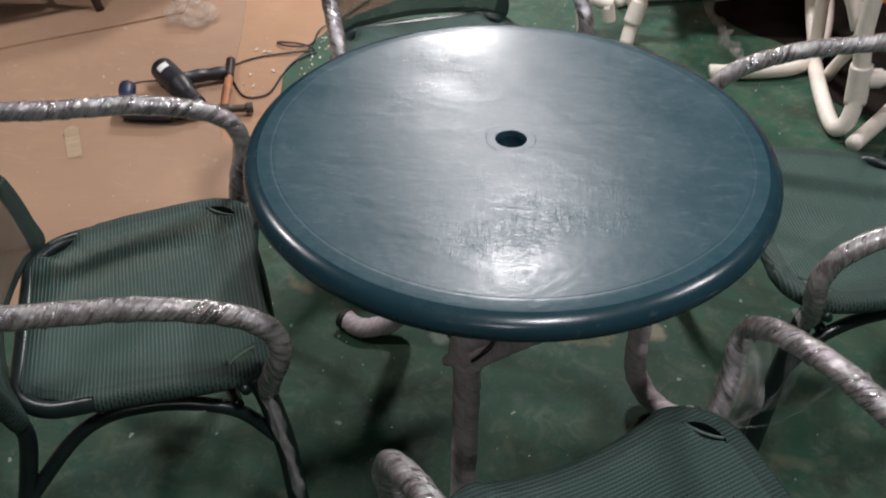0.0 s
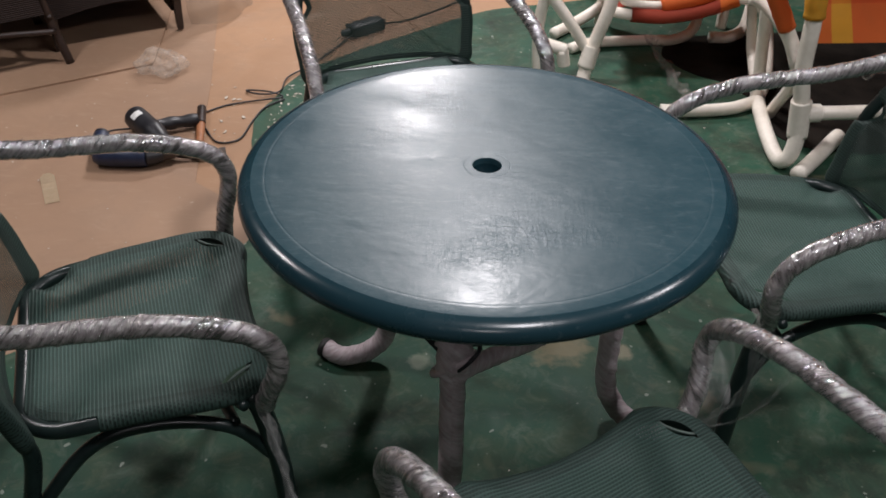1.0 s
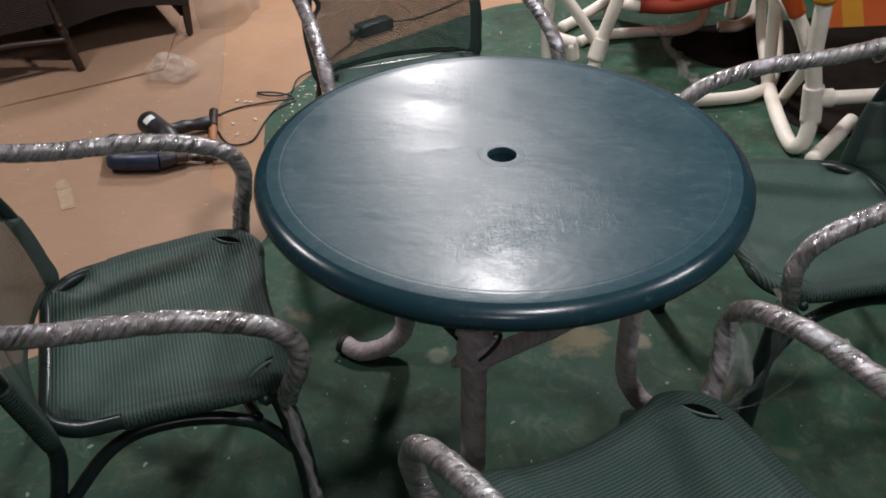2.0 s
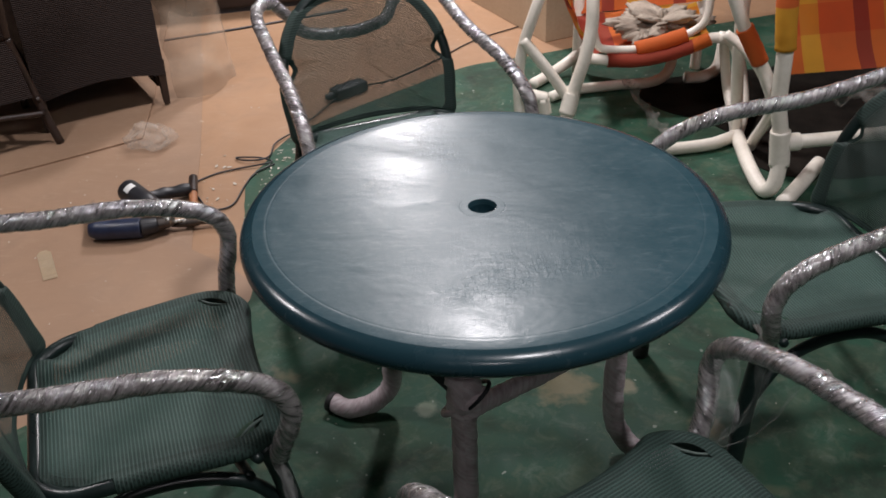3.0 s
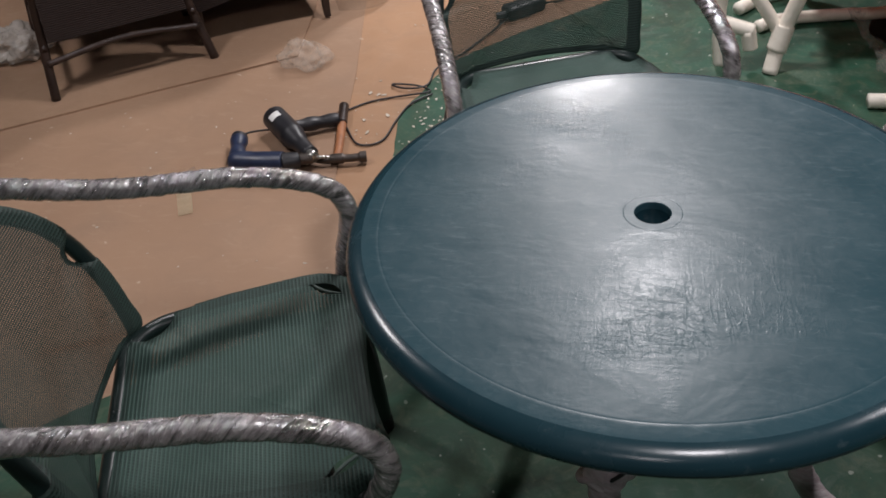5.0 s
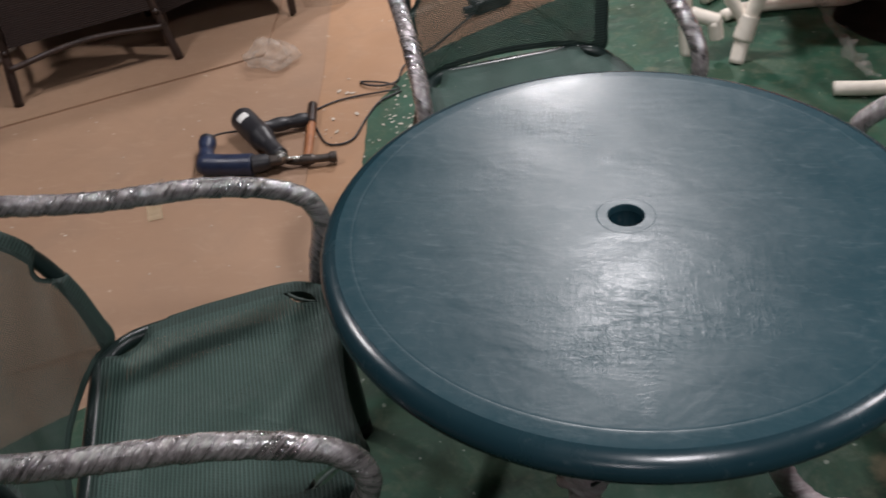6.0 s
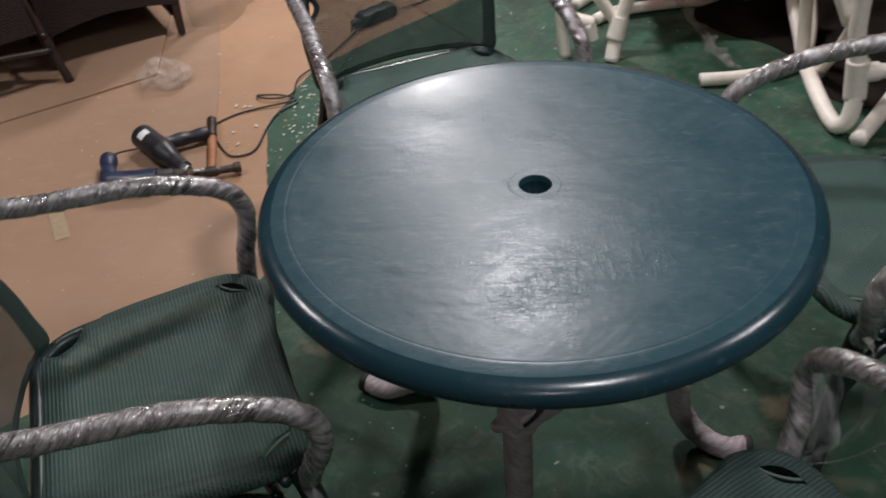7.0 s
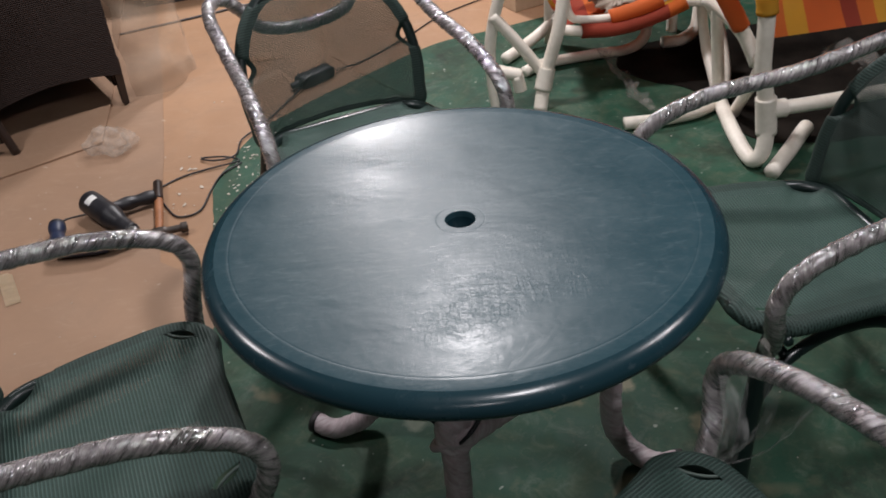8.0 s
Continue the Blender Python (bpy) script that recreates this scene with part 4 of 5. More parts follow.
def lounger_one():
    t = thing("lounger", pose(0.45, 1.84, 0), "white pipe lounge chair with orange striped canvas", "lounge chair", "pipe loungers")
    o = Vector((0.45, 1.84, 0))
    w = lambda *pts: [Vector(p) - o for p in pts]
    # near side: Y-shaped leg, outer post and stub
    pipe("leg", w((0.382, 1.80, 0.0), (0.394, 1.825, 0.055), (0.410, 1.85, 0.125)), t, 0.026)
    fitting(*w((0.397, 1.832, 0.070), (0.416, 1.85, 0.150)), t, 0.033)
    pipe("strut", w((0.409, 1.86, 0.116), (0.321, 1.86, 0.243), (0.222, 1.87, 0.367)), t, 0.0215)
    pipe("post", w((0.412, 1.85, 0.127), (0.436, 1.85, 0.21), (0.461, 1.85, 0.300), (0.481, 1.86, 0.411), (0.483, 1.88, 0.518), (0.49, 1.96, 0.70), (0.51, 2.06, 0.86)), t, 0.0245)
    pipe("post", w((0.222, 1.86, 0.0), (0.211, 1.87, 0.10), (0.209, 1.88, 0.228), (0.230, 1.88, 0.353), (0.264, 1.88, 0.462), (0.300, 1.90, 0.56), (0.36, 1.98, 0.72)), t, 0.0215)
    pipe("stub", w((0.222, 1.85, 0.160), (0.265, 1.845, 0.148), (0.318, 1.84, 0.135)), t, 0.025)
    pipe("stub", w((0.302, 1.84, 0.138), (0.308, 1.838, 0.105), (0.314, 1.836, 0.075)), t, 0.025)
    # floor runners
    pipe("runner", w((0.36, 2.10, 0.028), (0.453, 2.165, 0.028), (0.675, 2.209, 0.028), (0.80, 2.225, 0.028), (0.875, 2.25, 0.06), (0.905, 2.29, 0.14), (0.93, 2.33, 0.23)), t, 0.022)
    pipe("runner", w((0.300, 2.248, 0.028), (0.360, 2.32, 0.028), (0.47, 2.40, 0.065), (0.55, 2.42, 0.13), (0.60, 2.42, 0.22)), t, 0.024)
    pipe("runner", w((0.958, 2.262, 0.028), (1.04, 2.273, 0.028), (1.105, 2.31, 0.055), (1.13, 2.35, 0.14)), t, 0.025)
    # U-shaped frame with an orange sleeve, and the seat bar below it with a dark one
    u = w((0.489, 1.95, 0.52), (0.494, 1.95, 0.46), (0.506, 1.95, 0.352), (0.522, 1.95, 0.306), (0.552, 1.95, 0.288), (0.671, 1.95, 0.284), (0.770, 1.95, 0.306), (0.864, 1.95, 0.337), (0.918, 1.95, 0.372), (0.938, 1.95, 0.420), (0.943, 1.97, 0.52), (0.95, 2.05, 0.70))
    pipe("back_bar", u, t, 0.0155)
    sleeve(u[5:8], 0.030, t, 0.2, 0.0)
    bar = w((0.478, 1.93, 0.262), (0.56, 1.93, 0.249), (0.681, 1.93, 0.246), (0.78, 1.93, 0.262), (0.875, 1.93, 0.292), (0.950, 1.93, 0.325), (1.000, 1.93, 0.325))
    pipe("seat_bar", bar, t, 0.021)
    sleeve(bar[1:6], 0.027, t, 0.1, 0.11)
    pipe("post", w((0.985, 1.93, 0.330), (1.030, 1.93, 0.318), (1.062, 1.93, 0.270), (1.092, 1.92, 0.16), (1.085, 1.83, 0.075), (1.035, 1.705, 0.032), (0.960, 1.640, 0.029), (0.896, 1.612, 0.028), (0.775, 1.588, 0.028), (0.655, 1.585, 0.028)), t, 0.0235)
    pipe("post", w((1.010, 1.94, 0.315), (1.022, 1.95, 0.25), (1.045, 1.94, 0.12), (1.045, 1.82, 0.05), (1.030, 1.72, 0.030)), t, 0.0195)
    cloth("canvas_seat", w((0.50, 1.965, 0.262), (0.97, 1.965, 0.315), (1.02, 2.45, 0.30), (0.50, 2.45, 0.26)), t, 0.03, "orange, dark red and yellow striped canvas", seed=1, shift=0.11, stripe=0.3)
    cloth("canvas_back", w((0.36, 2.00, 0.56), (0.50, 2.00, 0.28), (0.50, 2.46, 0.27), (0.42, 2.46, 0.62)), t, 0.03, "orange and yellow striped canvas", seed=2)
    cloth("canvas_back", w((0.52, 2.43, 0.27), (1.04, 2.43, 0.31), (1.08, 2.69, 0.86), (0.54, 2.69, 0.84)), t, 0.04, "orange, dark red and yellow striped canvas", seed=4)
    pipe("post", w((1.04, 2.43, 0.0), (1.05, 2.47, 0.30), (1.08, 2.69, 0.86)), t)
    pipe("post", w((0.51, 2.43, 0.0), (0.515, 2.46, 0.28), (0.535, 2.69, 0.86)), t)
    return t


def lounger_two():
    o = Vector((1.02, 1.19, 0))
    t = thing("lounger", pose(*o), "white pipe lounge chair with orange striped canvas", "lounge chair", "pipe loungers")
    w = lambda *pts: [Vector(p) - o for p in pts]
    # V-shaped front leg
    pipe("leg", w((1.031, 1.70, 0.030), (1.018, 1.58, 0.030), (1.006, 1.45, 0.030), (1.000, 1.30, 0.030), (1.008, 1.235, 0.036), (1.028, 1.222, 0.075), (1.036, 1.235, 0.16),
                  (1.024, 1.245, 0.26), (1.006, 1.25, 0.36), (0.998, 1.25, 0.54), (0.984, 1.26, 0.69), (0.975, 1.30, 0.88)), t, 0.0260)
    fitting(*w((1.039, 1.240, 0.13), (1.026, 1.245, 0.255)), t, 0.0335)
    fitting(*w((1.045, 1.246, 0.211), (1.095, 1.252, 0.211)), t, 0.0300)
    pipe("rail", w((1.06, 1.248, 0.211), (1.20, 1.262, 0.212), (1.45, 1.30, 0.212), (1.75, 1.36, 0.212)), t, 0.0235)
    pipe("post", w((1.030, 1.70, 0.0), (1.020, 1.70, 0.12), (0.995, 1.68, 0.30), (0.965, 1.62, 0.52), (0.97, 1.64, 0.80)), t, 0.0225)
    pipe("runner", w((1.045, 1.165, 0.027), (1.135, 1.275, 0.03), (1.215, 1.380, 0.034), (1.25, 1.42, 0.040)), t, 0.026, "cream pipe runner on the floor")
    bar = w((1.012, 1.30, 0.345), (1.006, 1.34, 0.370), (0.985, 1.36, 0.412), (0.963, 1.36, 0.451), (0.930, 1.36, 0.510), (0.896, 1.36, 0.569), (0.870, 1.36, 0.625), (0.845, 1.37, 0.69), (0.82, 1.40, 0.78))
    pipe("seat_bar", bar, t, 0.022)
    sleeve(bar[3:6], 0.0295, t, 0.2, 0.0)
    pipe("fold_bar", w((0.880, 1.50, 0.50), (0.93, 1.46, 0.465), (0.985, 1.40, 0.40), (1.010, 1.33, 0.33)), t, 0.017, "dark canvas-covered fold bar")
    sleeve(w((0.999, 1.25, 0.535), (0.990, 1.255, 0.62), (0.980, 1.28, 0.78)), 0.033, t, 0.5, 0.20)
    cloth("canvas_back", w((1.035, 1.33, 0.415), (1.75, 1.45, 0.40), (1.72, 1.66, 1.0), (0.99, 1.52, 1.0)), t, 0.06, "orange, dark red and yellow striped canvas", 60, 40, seed=3, shift=0.12)
    pipe("back_post", w((1.75, 1.37, 0.0), (1.75, 1.46, 0.38), (1.72, 1.66, 1.0)), t)
    pipe("back_post", w((1.06, 1.62, 0.0), (1.045, 1.36, 0.40), (1.00, 1.53, 1.0)), t, 0.02)
    return t


lounger_one()
lounger_two()


def shade_patch():
    """A thin dark patch spread on the floor as the painted shade under the loungers."""
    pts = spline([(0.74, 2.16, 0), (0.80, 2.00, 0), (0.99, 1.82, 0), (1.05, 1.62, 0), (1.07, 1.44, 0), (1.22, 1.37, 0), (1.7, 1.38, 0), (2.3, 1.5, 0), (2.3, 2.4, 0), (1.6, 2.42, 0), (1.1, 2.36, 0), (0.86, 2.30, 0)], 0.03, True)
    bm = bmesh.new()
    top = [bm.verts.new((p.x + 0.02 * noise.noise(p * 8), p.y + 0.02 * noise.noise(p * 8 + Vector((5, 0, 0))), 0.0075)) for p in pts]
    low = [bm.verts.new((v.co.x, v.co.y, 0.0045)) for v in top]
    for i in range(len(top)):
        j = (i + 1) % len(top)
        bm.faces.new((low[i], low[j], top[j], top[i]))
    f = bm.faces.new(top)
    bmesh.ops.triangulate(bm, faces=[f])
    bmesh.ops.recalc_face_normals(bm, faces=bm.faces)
    return tagged(part("lounger_shade", bm, SHADE, smooth=False), "thin dark patch painted as the shade under the loungers", "plastic sheet")


shade_patch()
film_rag("film_strip", Matrix(), [(0.70, 2.20, 0.05), (0.69, 2.12, 0.06), (0.705, 2.03, 0.05), (0.735, 1.93, 0.035), (0.74, 1.82, 0.04), (0.745, 1.72, 0.05), (0.775, 1.63, 0.05)], 0.085, 6.0, "crumpled clear film strip on the lounger pipes", STRIP)
film_rag("film_bag", Matrix(), [(1.17, 1.22, 0.40), (1.26, 1.20, 0.40), (1.36, 1.22, 0.36), (1.40, 1.26, 0.20)], 0.20, 7.0, "crumpled clear plastic beside the lounger", STRIP)


def crumpled(name, m, size, seed, mat, label, category, rough=0.35, flat=1.0):
    bm = bmesh.new()
    bmesh.ops.create_icosphere(bm, subdivisions=5, radius=1)
    for v in bm.verts:
        d = v.co.normalized()
        k = 1 + rough * noise.noise(d * 1.7 + Vector((seed, 0, 0))) + 0.5 * rough * abs(noise.noise(d * 5 + Vector((0, seed, 0)))) - 0.30 * rough * abs(noise.noise(d * 9 + Vector((3, seed, 0)))) + 0.12 * rough * noise.noise(d * 21)
        v.co = Vector((d.x * size[0] * k, d.y * size[1] * k, max(-0.75, d.z * k) * size[2]))
    ob = part(name, bm, mat)
    lowest = min(v.co.z for v in ob.data.vertices)
    ob.matrix_world = m @ Matrix.Translation((0, 0, -lowest))
    return tagged(ob, label, category)


crumpled("crumpled_paper", pose(0.80, 2.14, 0.29, 0, 0, 20), (0.13, 0.10, 0.045), 2.0, RAG, "crumpled grey-tan packing paper on the canvas seat", "packing paper", 1.2)
crumpled("plastic_bag", pose(-1.245, 1.80, 0.0035), (0.080, 0.058, 0.050), 5.0, BAG, "crumpled clear plastic bag on the brown floor", "plastic bag", 0.5)


crumpled("plastic_bag", pose(-2.42, 1.81, 0.0112, 0, 0, 30), (0.10, 0.07, 0.075), 8.0, MILKY, "crumpled milky plastic bag beside the dark chair", "plastic bag", 0.6)


# ---- wicker seat and dark chair ----
def wicker_sofa():
    a, b = Vector((-1.705, 1.925, 0)), Vector((-1.262, 2.195, 0))
    d = (b - a).normalized()
    ang = math.degrees(math.atan2(d.y, d.x))
    L = (b - a).length
    t = thing("wicker_sofa", pose(a.x, a.y, 0.0111, 0, 0, ang), "dark brown wicker armchair on short tapered legs", "wicker chair")
    # body: front panel with arched lower edge, sides, seat, back
    def panel(name, x0, x1, y0, y1, z0, z1, arch):
        bm = bmesh.new()
        n = 16
        rows = []
        for y in (y0, y1):
            low = [bm.verts.new((x0 + (x1 - x0) * i / n, y, z0 + arch * math.sin(math.pi * i / n))) for i in range(n + 1)]
            high = [bm.verts.new((x0 + (x1 - x0) * i / n, y, z1)) for i in range(n + 1)]
            rows.append((low, high))
        (la, ha), (lb, hb) = rows
        for i in range(n):
            bm.faces.new((la[i], la[i + 1], ha[i + 1], ha[i]))
            bm.faces.new((lb[i + 1], lb[i], hb[i], hb[i + 1]))
            bm.faces.new((la[i + 1], la[i], lb[i], lb[i + 1]))
            bm.faces.new((ha[i], ha[i + 1], hb[i + 1], hb[i]))
        bm.faces.new((la[0], ha[0], hb[0], lb[0]))
        bm.faces.new((la[n], lb[n], hb[n], ha[n]))
        bmesh.ops.recalc_face_normals(bm, faces=bm.faces)
        return part(name, bm, WICKER, t, "", False)
    panel("side_panel", 0.0, L, 0.0, 0.045, 0.13, 0.66, 0.035)
    panel("side_panel", 0.0, L, 0.68, 0.725, 0.13, 0.66, 0.035)
    # low panels added to keep light from passing under the seat
    for x in (0.002, L - 0.032):
        part("light_blocker", box(bmesh.new(), (x, 0.05, 0.07), (x + 0.03, 0.675, 0.238), None, 0.004), WICKER, t, "", False)
    part("seat", box(bmesh.new(), (0.02, 0.05, 0.24), (L - 0.02, 0.675, 0.38), None, 0.01), WICKER, t, "", False)
    part("backrest", box(bmesh.new(), (0.005, 0.05, 0.385), (0.075, 0.675, 0.86), None, 0.015), WICKER, t, "", False)
    for x, y in ((0.012, 0.02), (L - 0.012, 0.02), (0.012, 0.70), (L - 0.012, 0.70)):
        bm = bmesh.new()
        box(bm, (x - 0.018, y - 0.018, 0.0), (x + 0.018, y + 0.018, 0.20), None, 0.003)
        for v in bm.verts:
            if v.co.z < 0.05:
                v.co.x, v.co.y = x + (v.co.x - x) * 0.7, y + (v.co.y - y) * 0.7
        part("leg", bm, DARK_WOOD, t, "", False)
    return t


wicker_sofa()


def dark_chair():
    """A dark wooden armchair seen from behind, with splayed legs and low stretchers."""
    a, b = Vector((-1.622, 1.840, 0)), Vector((-2.095, 1.49, 0))
    t = thing("dark_wood_chair", pose(a.x, a.y, 0.0111), "dark brown wooden chair with splayed legs and stretchers", "chair")
    s = b - a
    back = Vector((-s.y, s.x, 0)).normalized() * -0.46
    back = back if back.y > 0 else -back
    Z = Vector((0, 0, 1))
    inn = s.normalized() * 0.05
    legs = {}
    for key, foot, top in (("ra", Vector(), inn * 1.6 + back * 0.10 + Z * 0.44), ("rb", s, s - inn * 1.0 + back * 0.10 + Z * 0.44),
                           ("fa", back, back + inn + Z * 0.44), ("fb", s + back, s + back - inn + Z * 0.44)):
        midp = (foot + top) / 2 + back * 0.05
        legs[key] = (foot, midp, top)
        part("leg", tube([foot, midp, top], 0.017, 0.02, 10), DARK_WOOD, t)
    for p, q, k in (("ra", "rb", 0.30), ("fa", "fb", 0.30), ("ra", "fa", 0.42), ("rb", "fb", 0.42)):
        A, B = (legs[x][0].lerp(legs[x][2], k) for x in (p, q))
        part("stretcher", tube([A, (A + B) / 2 + Z * 0.03, B], 0.011, 0.02, 10), DARK_WOOD, t)
    bm = bmesh.new()
    top = [legs[k][2] for k in ("ra", "rb", "fb", "fa")]
    cen = sum(top, Vector()) / 4
    lo = [bm.verts.new(cen + (p - cen) * 1.08 - Z * 0.01) for p in top]
    hi = [bm.verts.new(cen + (p - cen) * 1.08 + Z * 0.045) for p in top]
    bm.faces.new(lo), bm.faces.new(hi[::-1])
    for i in range(4):
        bm.faces.new((lo[i], lo[(i + 1) % 4], hi[(i + 1) % 4], hi[i]))
    bmesh.ops.recalc_face_normals(bm, faces=bm.faces)
    bmesh.ops.bevel(bm, geom=list(bm.edges), offset=0.012, segments=2, affect="EDGES")
    part("seat", bm, WICKER, t, "woven dark seat")
    for k in ("ra", "rb"):
        part("back_post", tube([legs[k][2], legs[k][2] + Z * 0.22 - back * 0.10, legs[k][2] + Z * 0.44 - back * 0.22], 0.016, 0.02, 10), DARK_WOOD, t)
    A, B = legs["ra"][2], legs["rb"][2]
    n = back.normalized() * 0.011
    rim = [legs["ra"][0].lerp(A, 0.47) + inn * 0.3, legs["rb"][0].lerp(B, 0.47) - inn * 0.3, B, B + Z * 0.44 - back * 0.22, A + Z * 0.44 - back * 0.22, A]
    bm = bmesh.new()
    front, rear = [bm.verts.new(p + n) for p in rim], [bm.verts.new(p - n) for p in rim]
    for ring in (front, rear):
        bm.faces.new((ring[0], ring[1], ring[2], ring[5]))
        bm.faces.new((ring[5], ring[2], ring[3], ring[4]))
    for i in range(6):
        bm.faces.new((front[i], front[(i + 1) % 6], rear[(i + 1) % 6], rear[i]))
    bmesh.ops.recalc_face_normals(bm, faces=bm.faces)
    part("back_panel", bm, WICKER, t, "dark woven back panel", False)
    for h, bk in ((0.16, 0.07), (0.27, 0.125), (0.40, 0.20)):
        A, B = (legs[k][2] + Z * h - back * bk for k in ("ra", "rb"))
        part("back_slat", tube([A, (A + B) / 2 - back * 0.03, B], 0.014, 0.02, 10), DARK_WOOD, t)
    return t


dark_chair()


def film_curtain():
    """Hazy packing film standing in folds against the wicker chair's side."""
    P = spline([(-1.262, 2.260, 0), (-1.215, 2.262, 0), (-1.15, 2.285, 0), (-1.08, 2.36, 0), (-1.06, 2.52, 0), (-1.10, 2.68, 0)], 0.012)
    bm = bmesh.new()
    rows = []
    for i, p in enumerate(P):
        row = []
        for k in range(25):
            z = 0.62 * k / 24
            q = Vector((p.x, p.y, z)) * 7
            row.append(bm.verts.new((p.x + 0.035 * noise.noise(q) - 0.05 * (z / 0.6) ** 2, p.y + 0.035 * noise.noise(q + Vector((9, 0, 0))), 0.002 + z + (0.02 * noise.noise(q) if k else 0))))
        rows.append(row)
    for A, B in zip(rows, rows[1:]):
        for k in range(24):
            bm.faces.new((A[k], A[k + 1], B[k + 1], B[k]))
    return tagged(part("packing_film", bm, SHEET), "hazy packing film hanging beside the wicker chair", "plastic film")


film_curtain()


# ---- tools on the floor ----
def heat_gun():
    t = thing("heat_gun", pose(-1.13, 1.262, 0.003), "black electric heat gun lying on the brown floor", "heat gun")
    a, b = Vector((-0.085, 0.098, 0.047)), Vector((0.108, -0.112, 0.042))
    d = (b - a).normalized()
    def r(dist, th, p):
        s = dist / 0.288
        if s < 0.04:
            return 0.030
        return 0.041 if s < 0.55 else (0.041 - 0.014 * (s - 0.55) / 0.2 if s < 0.75 else 0.026)
    part("body", sweep(bmesh.new(), [a + d * (0.288 * i / 40) for i in range(41)], r, 20), BLACK, t)
    part("nozzle", tube([b - d * 0.012, b + d * 0.01, b + d * 0.026], 0.019, 0.01, 16), STEEL, t, "steel nozzle")
    part("handle", sweep(bmesh.new(), spline([a + d * 0.105, Vector((0.045, 0.075, 0.034)), Vector((0.135, 0.118, 0.030))], 0.008), lambda s, th, p: 0.022 + 0.002 * math.sin(s * 90), 14), BLACK, t)
    side = Vector((d.y, -d.x, 0))
    bm = bmesh.new()
    c = a + d * 0.065
    vs = []
    for i in range(7):
        ang = radians(40 + 9 * i)
        n = Vector((0, 0, 1)) * math.sin(ang) - side * -math.cos(ang) * 1.0
        vs.append([bm.verts.new(c + n * 0.0423 + d * s) for s in (-0.016, 0.016)])
    for A, B in zip(vs, vs[1:]):
        bm.faces.new((A[0], A[1], B[1], B[0]))
    part("sticker", bm, LABEL, t, "white paper sticker")
    return t


def drill():
    t = thing("power_drill", pose(-1.17, 1.11, 0.003), "blue electric drill lying on its side on the floor", "drill")
    part("motor_body", sweep(bmesh.new(), spline([(-0.095, -0.012, 0.038), (0.0, -0.012, 0.038), (0.075, -0.006, 0.038)], 0.008), lambda s, th, p: 0.034 - 0.010 * max(0.0, 0.02 - s) / 0.02, 18), BLUE, t, "blue plastic motor housing")
    part("gearbox", sweep(bmesh.new(), spline([(0.074, -0.006, 0.038), (0.10, 0.002, 0.038), (0.122, 0.012, 0.038)], 0.006), lambda s, th, p: 0.031 - 0.14 * s, 18), BLACK, t)
    part("chuck", tube([(0.120, 0.011, 0.038), (0.14, 0.02, 0.037), (0.158, 0.028, 0.036)], 0.019, 0.006, 16), DARK_STEEL, t, "dark steel chuck")
    bit = [Vector((0.156, 0.027, 0.036)), Vector((0.185, 0.036, 0.034)), Vector((0.215, 0.045, 0.031))]
    part("drill_bit", sweep(bmesh.new(), spline(bit, 0.0015), lambda s, th, p: 0.0048 + 0.0016 * math.sin(th * 2 + s * 520), 10), STEEL, t, "bright steel twist bit")
    part("grip", sweep(bmesh.new(), spline([(-0.075, 0.0, 0.034), (-0.100, 0.06, 0.031), (-0.118, 0.118, 0.030)], 0.008), lambda s, th, p: 0.026 + 0.003 * math.sin(s * 60), 16), BLUE, t, "blue plastic grip")
    part("grip_end", tube([(-0.117, 0.115, 0.030), (-0.121, 0.128, 0.030), (-0.123, 0.136, 0.030)], 0.0275, 0.006, 16), BLACK, t)
    return t


def hammer():
    t = thing("hammer", pose(-0.95, 1.25, 0.003), "claw hammer with a worn orange wooden handle", "hammer")
    part("handle", sweep(bmesh.new(), spline([(-0.060, 0.235, 0.016), (-0.035, 0.12, 0.017), (-0.005, -0.02, 0.019), (0.006, -0.082, 0.021)], 0.01),
                         lambda s, th, p: (0.0155 - 0.03 * max(0, s - 0.12) * 0.25) * (1 - 0.25 * abs(math.sin(th))), 14), HANDLE, t, "worn orange-brown wooden handle")
    part("grip_sleeve", tube([(-0.0605, 0.237, 0.0165), (-0.047, 0.175, 0.0168), (-0.035, 0.122, 0.0172)], 0.0168, 0.01, 14), DARK_WOOD, t, "dark worn grip")
    head = spline([(0.098, -0.070, 0.021), (0.055, -0.082, 0.021), (0.006, -0.092, 0.022), (-0.04, -0.10, 0.018), (-0.085, -0.088, 0.010)], 0.004)
    part("head", sweep(bmesh.new(), head, lambda s, th, p: 0.0175 if s < 0.02 else (0.0125 if s < 0.07 else (0.0165 if s < 0.11 else max(0.004, 0.0145 - 0.15 * (s - 0.11)))), 14), DARK_STEEL, t, "dark forged steel claw head")
    return t


heat_gun()
drill()
hammer()


def cable(name, pts, r, label):
    ob = part(name, tube(pts, r, 0.012, 8), BLACK)
    return tagged(ob, label, "cable")


cable("power_cable", [(-1.288, 1.245, 0.02), (-1.30, 1.32, 0.006), (-1.20, 1.355, 0.005), (-1.10, 1.37, 0.005)], 0.0034, "thin black cable of the drill")
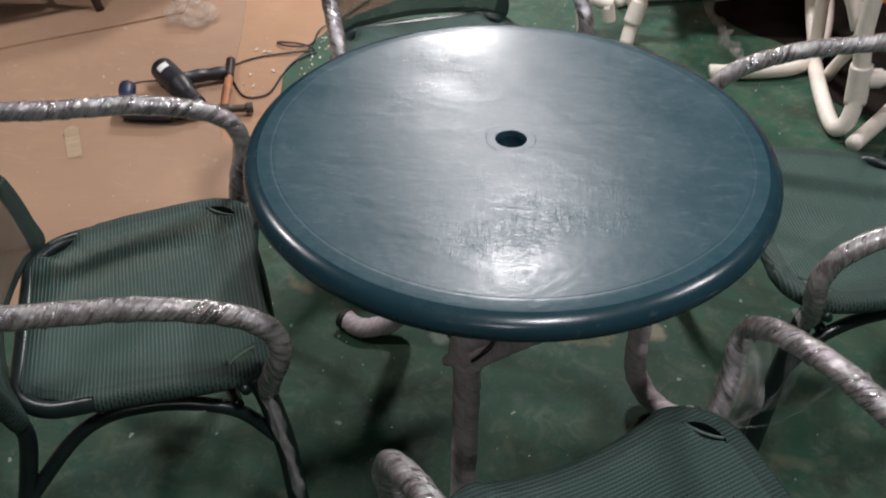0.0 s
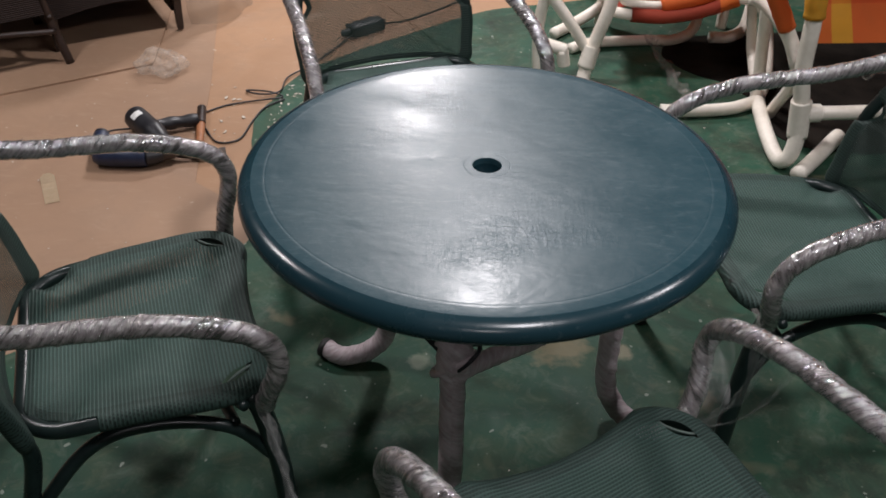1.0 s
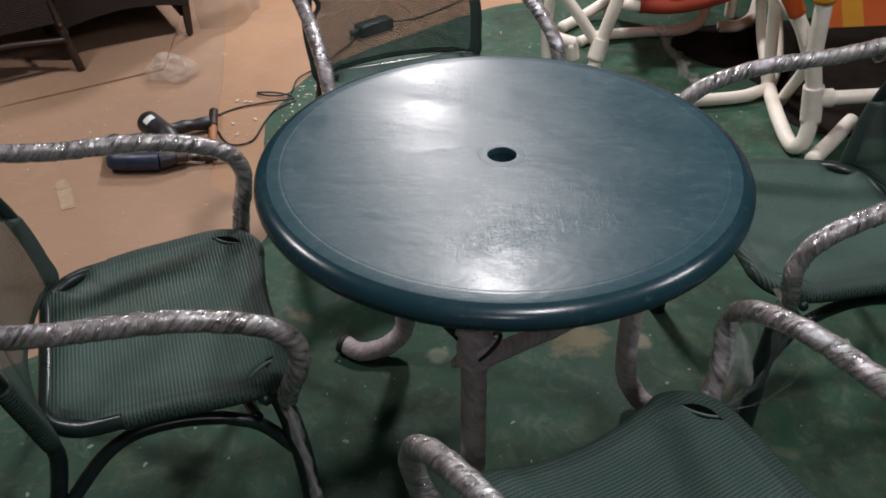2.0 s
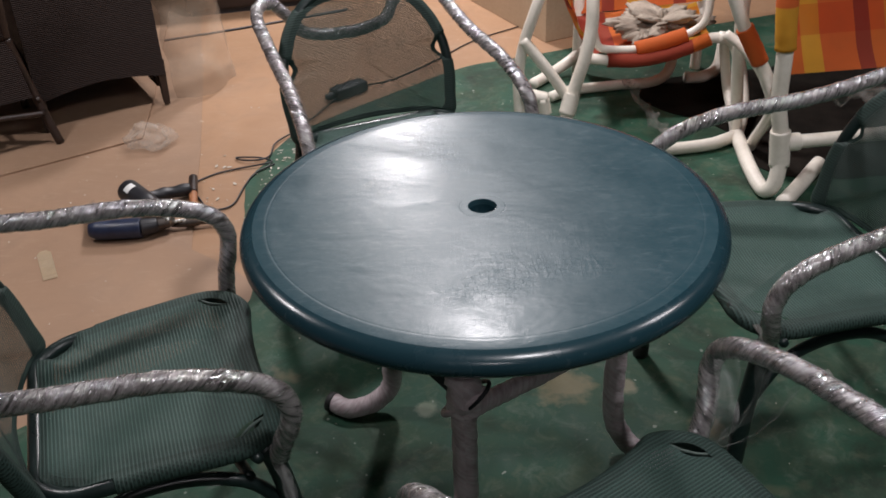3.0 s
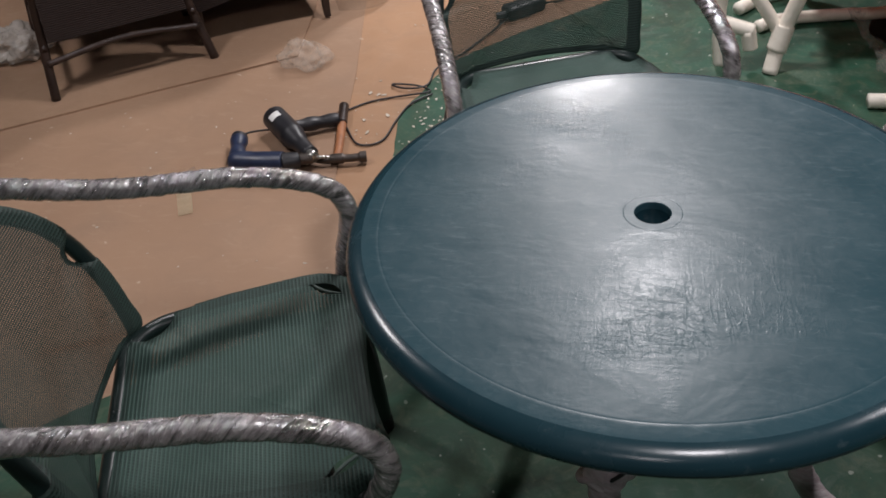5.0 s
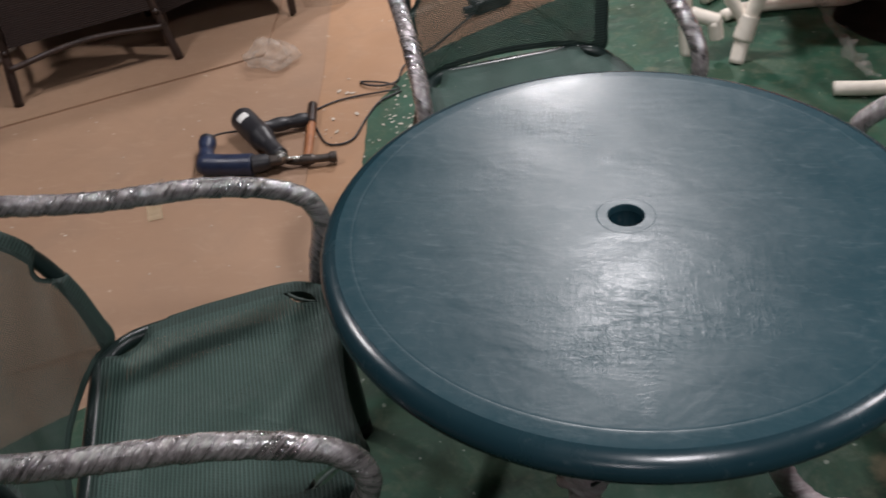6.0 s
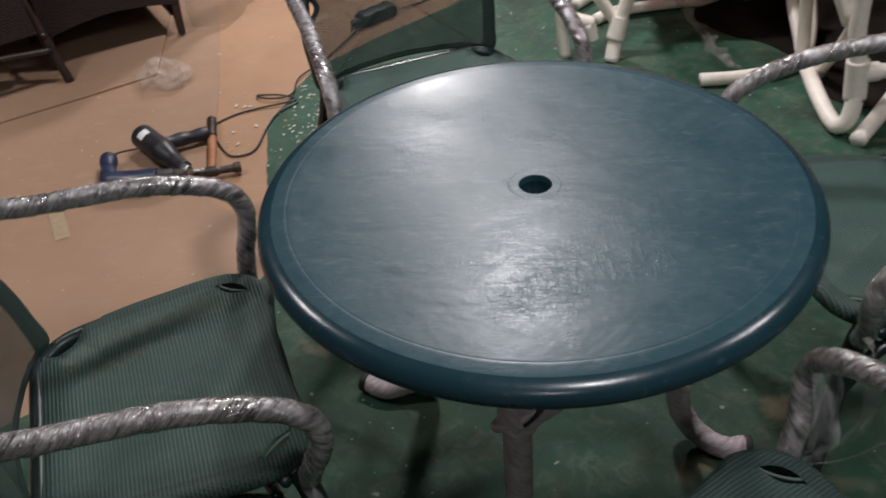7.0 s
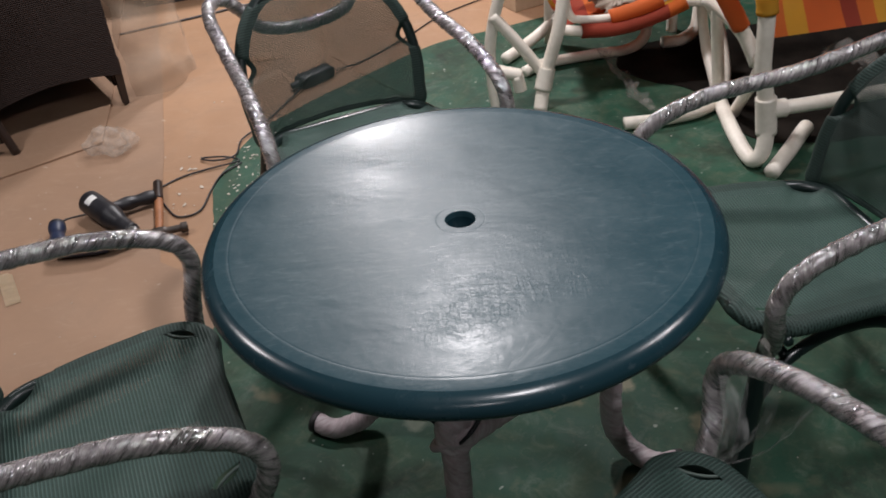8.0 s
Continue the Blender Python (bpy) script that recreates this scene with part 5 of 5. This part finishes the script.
cable("power_cable", [(-0.995, 1.385, 0.028), (-1.02, 1.45, 0.008), (-0.95, 1.535, 0.005), (-0.87, 1.575, 0.006), (-0.79, 1.595, 0.010), (-0.74, 1.62, 0.010), (-0.80, 1.655, 0.011), (-0.89, 1.665, 0.008),
                      (-0.83, 1.63, 0.012), (-0.76, 1.66, 0.011), (-0.75, 1.78, 0.011), (-0.68, 1.90, 0.009), (-0.60, 2.08, 0.009), (-0.53, 2.22, 0.02)], 0.0034, "thin black cable in loops on the floor edge")
cable("power_cable", [(-1.01, 1.455, 0.006), (-0.965, 1.36, 0.005), (-0.905, 1.275, 0.005), (-0.835, 1.30, 0.006), (-0.815, 1.43, 0.007), (-0.79, 1.53, 0.010), (-0.73, 1.60, 0.010)], 0.0034, "thin black cable looping on the floor")
cable("power_cable", [(-0.47, 2.30, 0.02), (-0.32, 2.40, 0.006), (-0.12, 2.62, 0.006), (0.06, 2.86, 0.006), (0.30, 3.05, 0.006)], 0.0034, "thin black cable on the brown floor")
cable("power_cable", [(-1.60, 2.96, 0.006), (-1.258, 3.10, 0.006), (-0.98, 3.22, 0.006), (-0.60, 3.40, 0.006)], 0.006, "thin black cable along the floor")


def power_block():
    t = thing("power_adapter", pose(-0.50, 2.26, 0.0, 0, 0, 42), "black power adapter block on the brown floor", "adapter")
    part("case", box(bmesh.new(), (-0.085, -0.035, 0.0), (0.085, 0.035, 0.05), None, 0.012), BLACK, t)
    part("plug", tube([(-0.08, 0, 0.025), (-0.10, 0.004, 0.022), (-0.118, 0.01, 0.02)], 0.014, 0.006, 12), BLACK, t)
    return t


power_block()


def paper_strip():
    bm = bmesh.new()
    a, b = Vector((-1.40, 1.015, 0)), Vector((-1.325, 0.865, 0))
    d = (b - a).normalized()
    s = Vector((d.y, -d.x, 0)) * 0.022
    rows = []
    for i in range(13):
        p = a.lerp(b, i / 12)
        z = 0.0046 + 0.004 * abs(noise.noise(Vector((i * 0.4, 0, 5)))) + (0.012 * (1 - i / 3) if i < 3 else 0)
        wd = 0.45 if i == 0 else 1.0
        rows.append([bm.verts.new(p + s * k * wd + Vector((0, 0, z))) for k in (-1, 0, 1)])
    for A, B in zip(rows, rows[1:]):
        for k in range(2):
            bm.faces.new((A[k], A[k + 1], B[k + 1], B[k]))
    bmesh.ops.solidify(bm, geom=list(bm.faces), thickness=0.0012)
    return tagged(part("paper_strip", bm, PAPER, smooth=False), "short strip of tan paper tape on the floor", "paper tape")


paper_strip()


def flecks():
    """Small pale scraps scattered over the brown floor and the green sheet's edge."""
    rnd = random.Random(7)
    bm = bmesh.new()
    def fleck(x, y, z, s):
        a = rnd.uniform(0, math.pi)
        n = rnd.choice((4, 5, 6))
        ring = []
        for k in range(n):
            u, w = s * rnd.uniform(0.5, 1) * math.cos(6.283 * k / n), 0.5 * s * rnd.uniform(0.5, 1) * math.sin(6.283 * k / n)
            ring.append((x + u * math.cos(a) - w * math.sin(a), y + u * math.sin(a) + w * math.cos(a)))
        lo = [bm.verts.new((u, v, z)) for u, v in ring]
        hi = [bm.verts.new((u, v, z + rnd.uniform(0.0005, 0.0015))) for u, v in ring]
        bm.faces.new(hi)
        for k in range(n):
            bm.faces.new((lo[k], lo[(k + 1) % n], hi[(k + 1) % n], hi[k]))
    for _ in range(60):
        fleck(rnd.uniform(-2.2, -0.85), rnd.uniform(0.2, 2.4), 0.0032, rnd.uniform(0.002, 0.008))
    for _ in range(24):
        fleck(rnd.gauss(-0.90, 0.06), rnd.gauss(1.46, 0.13), 0.0032, rnd.choice((0.003, 0.005, 0.007, 0.014)))
    for _ in range(120):
        fleck(rnd.gauss(-0.66, 0.07), rnd.gauss(1.50, 0.19), 0.0055, rnd.uniform(0.003, 0.012))
    for _ in range(40):
        fleck(rnd.uniform(-0.6, 1.1), rnd.uniform(-0.5, 2.3), 0.0045, rnd.uniform(0.002, 0.005))
    return tagged(part("floor_scraps", bm, FLECK, smooth=False), "small pale scraps scattered on the floor", "debris", kind="stuff")


flecks()


# ---- far edge of the view ----
def dark_plinth():
    t = thing("dark_cabinet", pose(-1.18, 3.42, 0, 0, 0, 14), "low dark cabinet standing on the brown floor", "cabinet")
    part("body", box(bmesh.new(), (-0.28, 0.0, 0.03), (0.42, 0.4, 0.60), None, 0.008), DARK_WOOD, t, "", False)
    part("base", box(bmesh.new(), (-0.26, 0.02, 0.0), (0.40, 0.38, 0.03)), BLACK, t, "", False)
    return t


def board_box():
    t = thing("cardboard_box", pose(0.205, 3.22, 0, 0, 0, -63.4), "beige cardboard box standing on the floor", "cardboard box")
    part("carton", box(bmesh.new(), (-0.45, 0.0, 0.0), (0.45, 0.5, 0.42), None, 0.004), BEIGE, t, "", False)
    part("flap", box(bmesh.new(), (-0.45, 0.0, 0.42), (0.45, 0.24, 0.424)), BEIGE, t, "", False)
    return t


dark_plinth()
board_box()
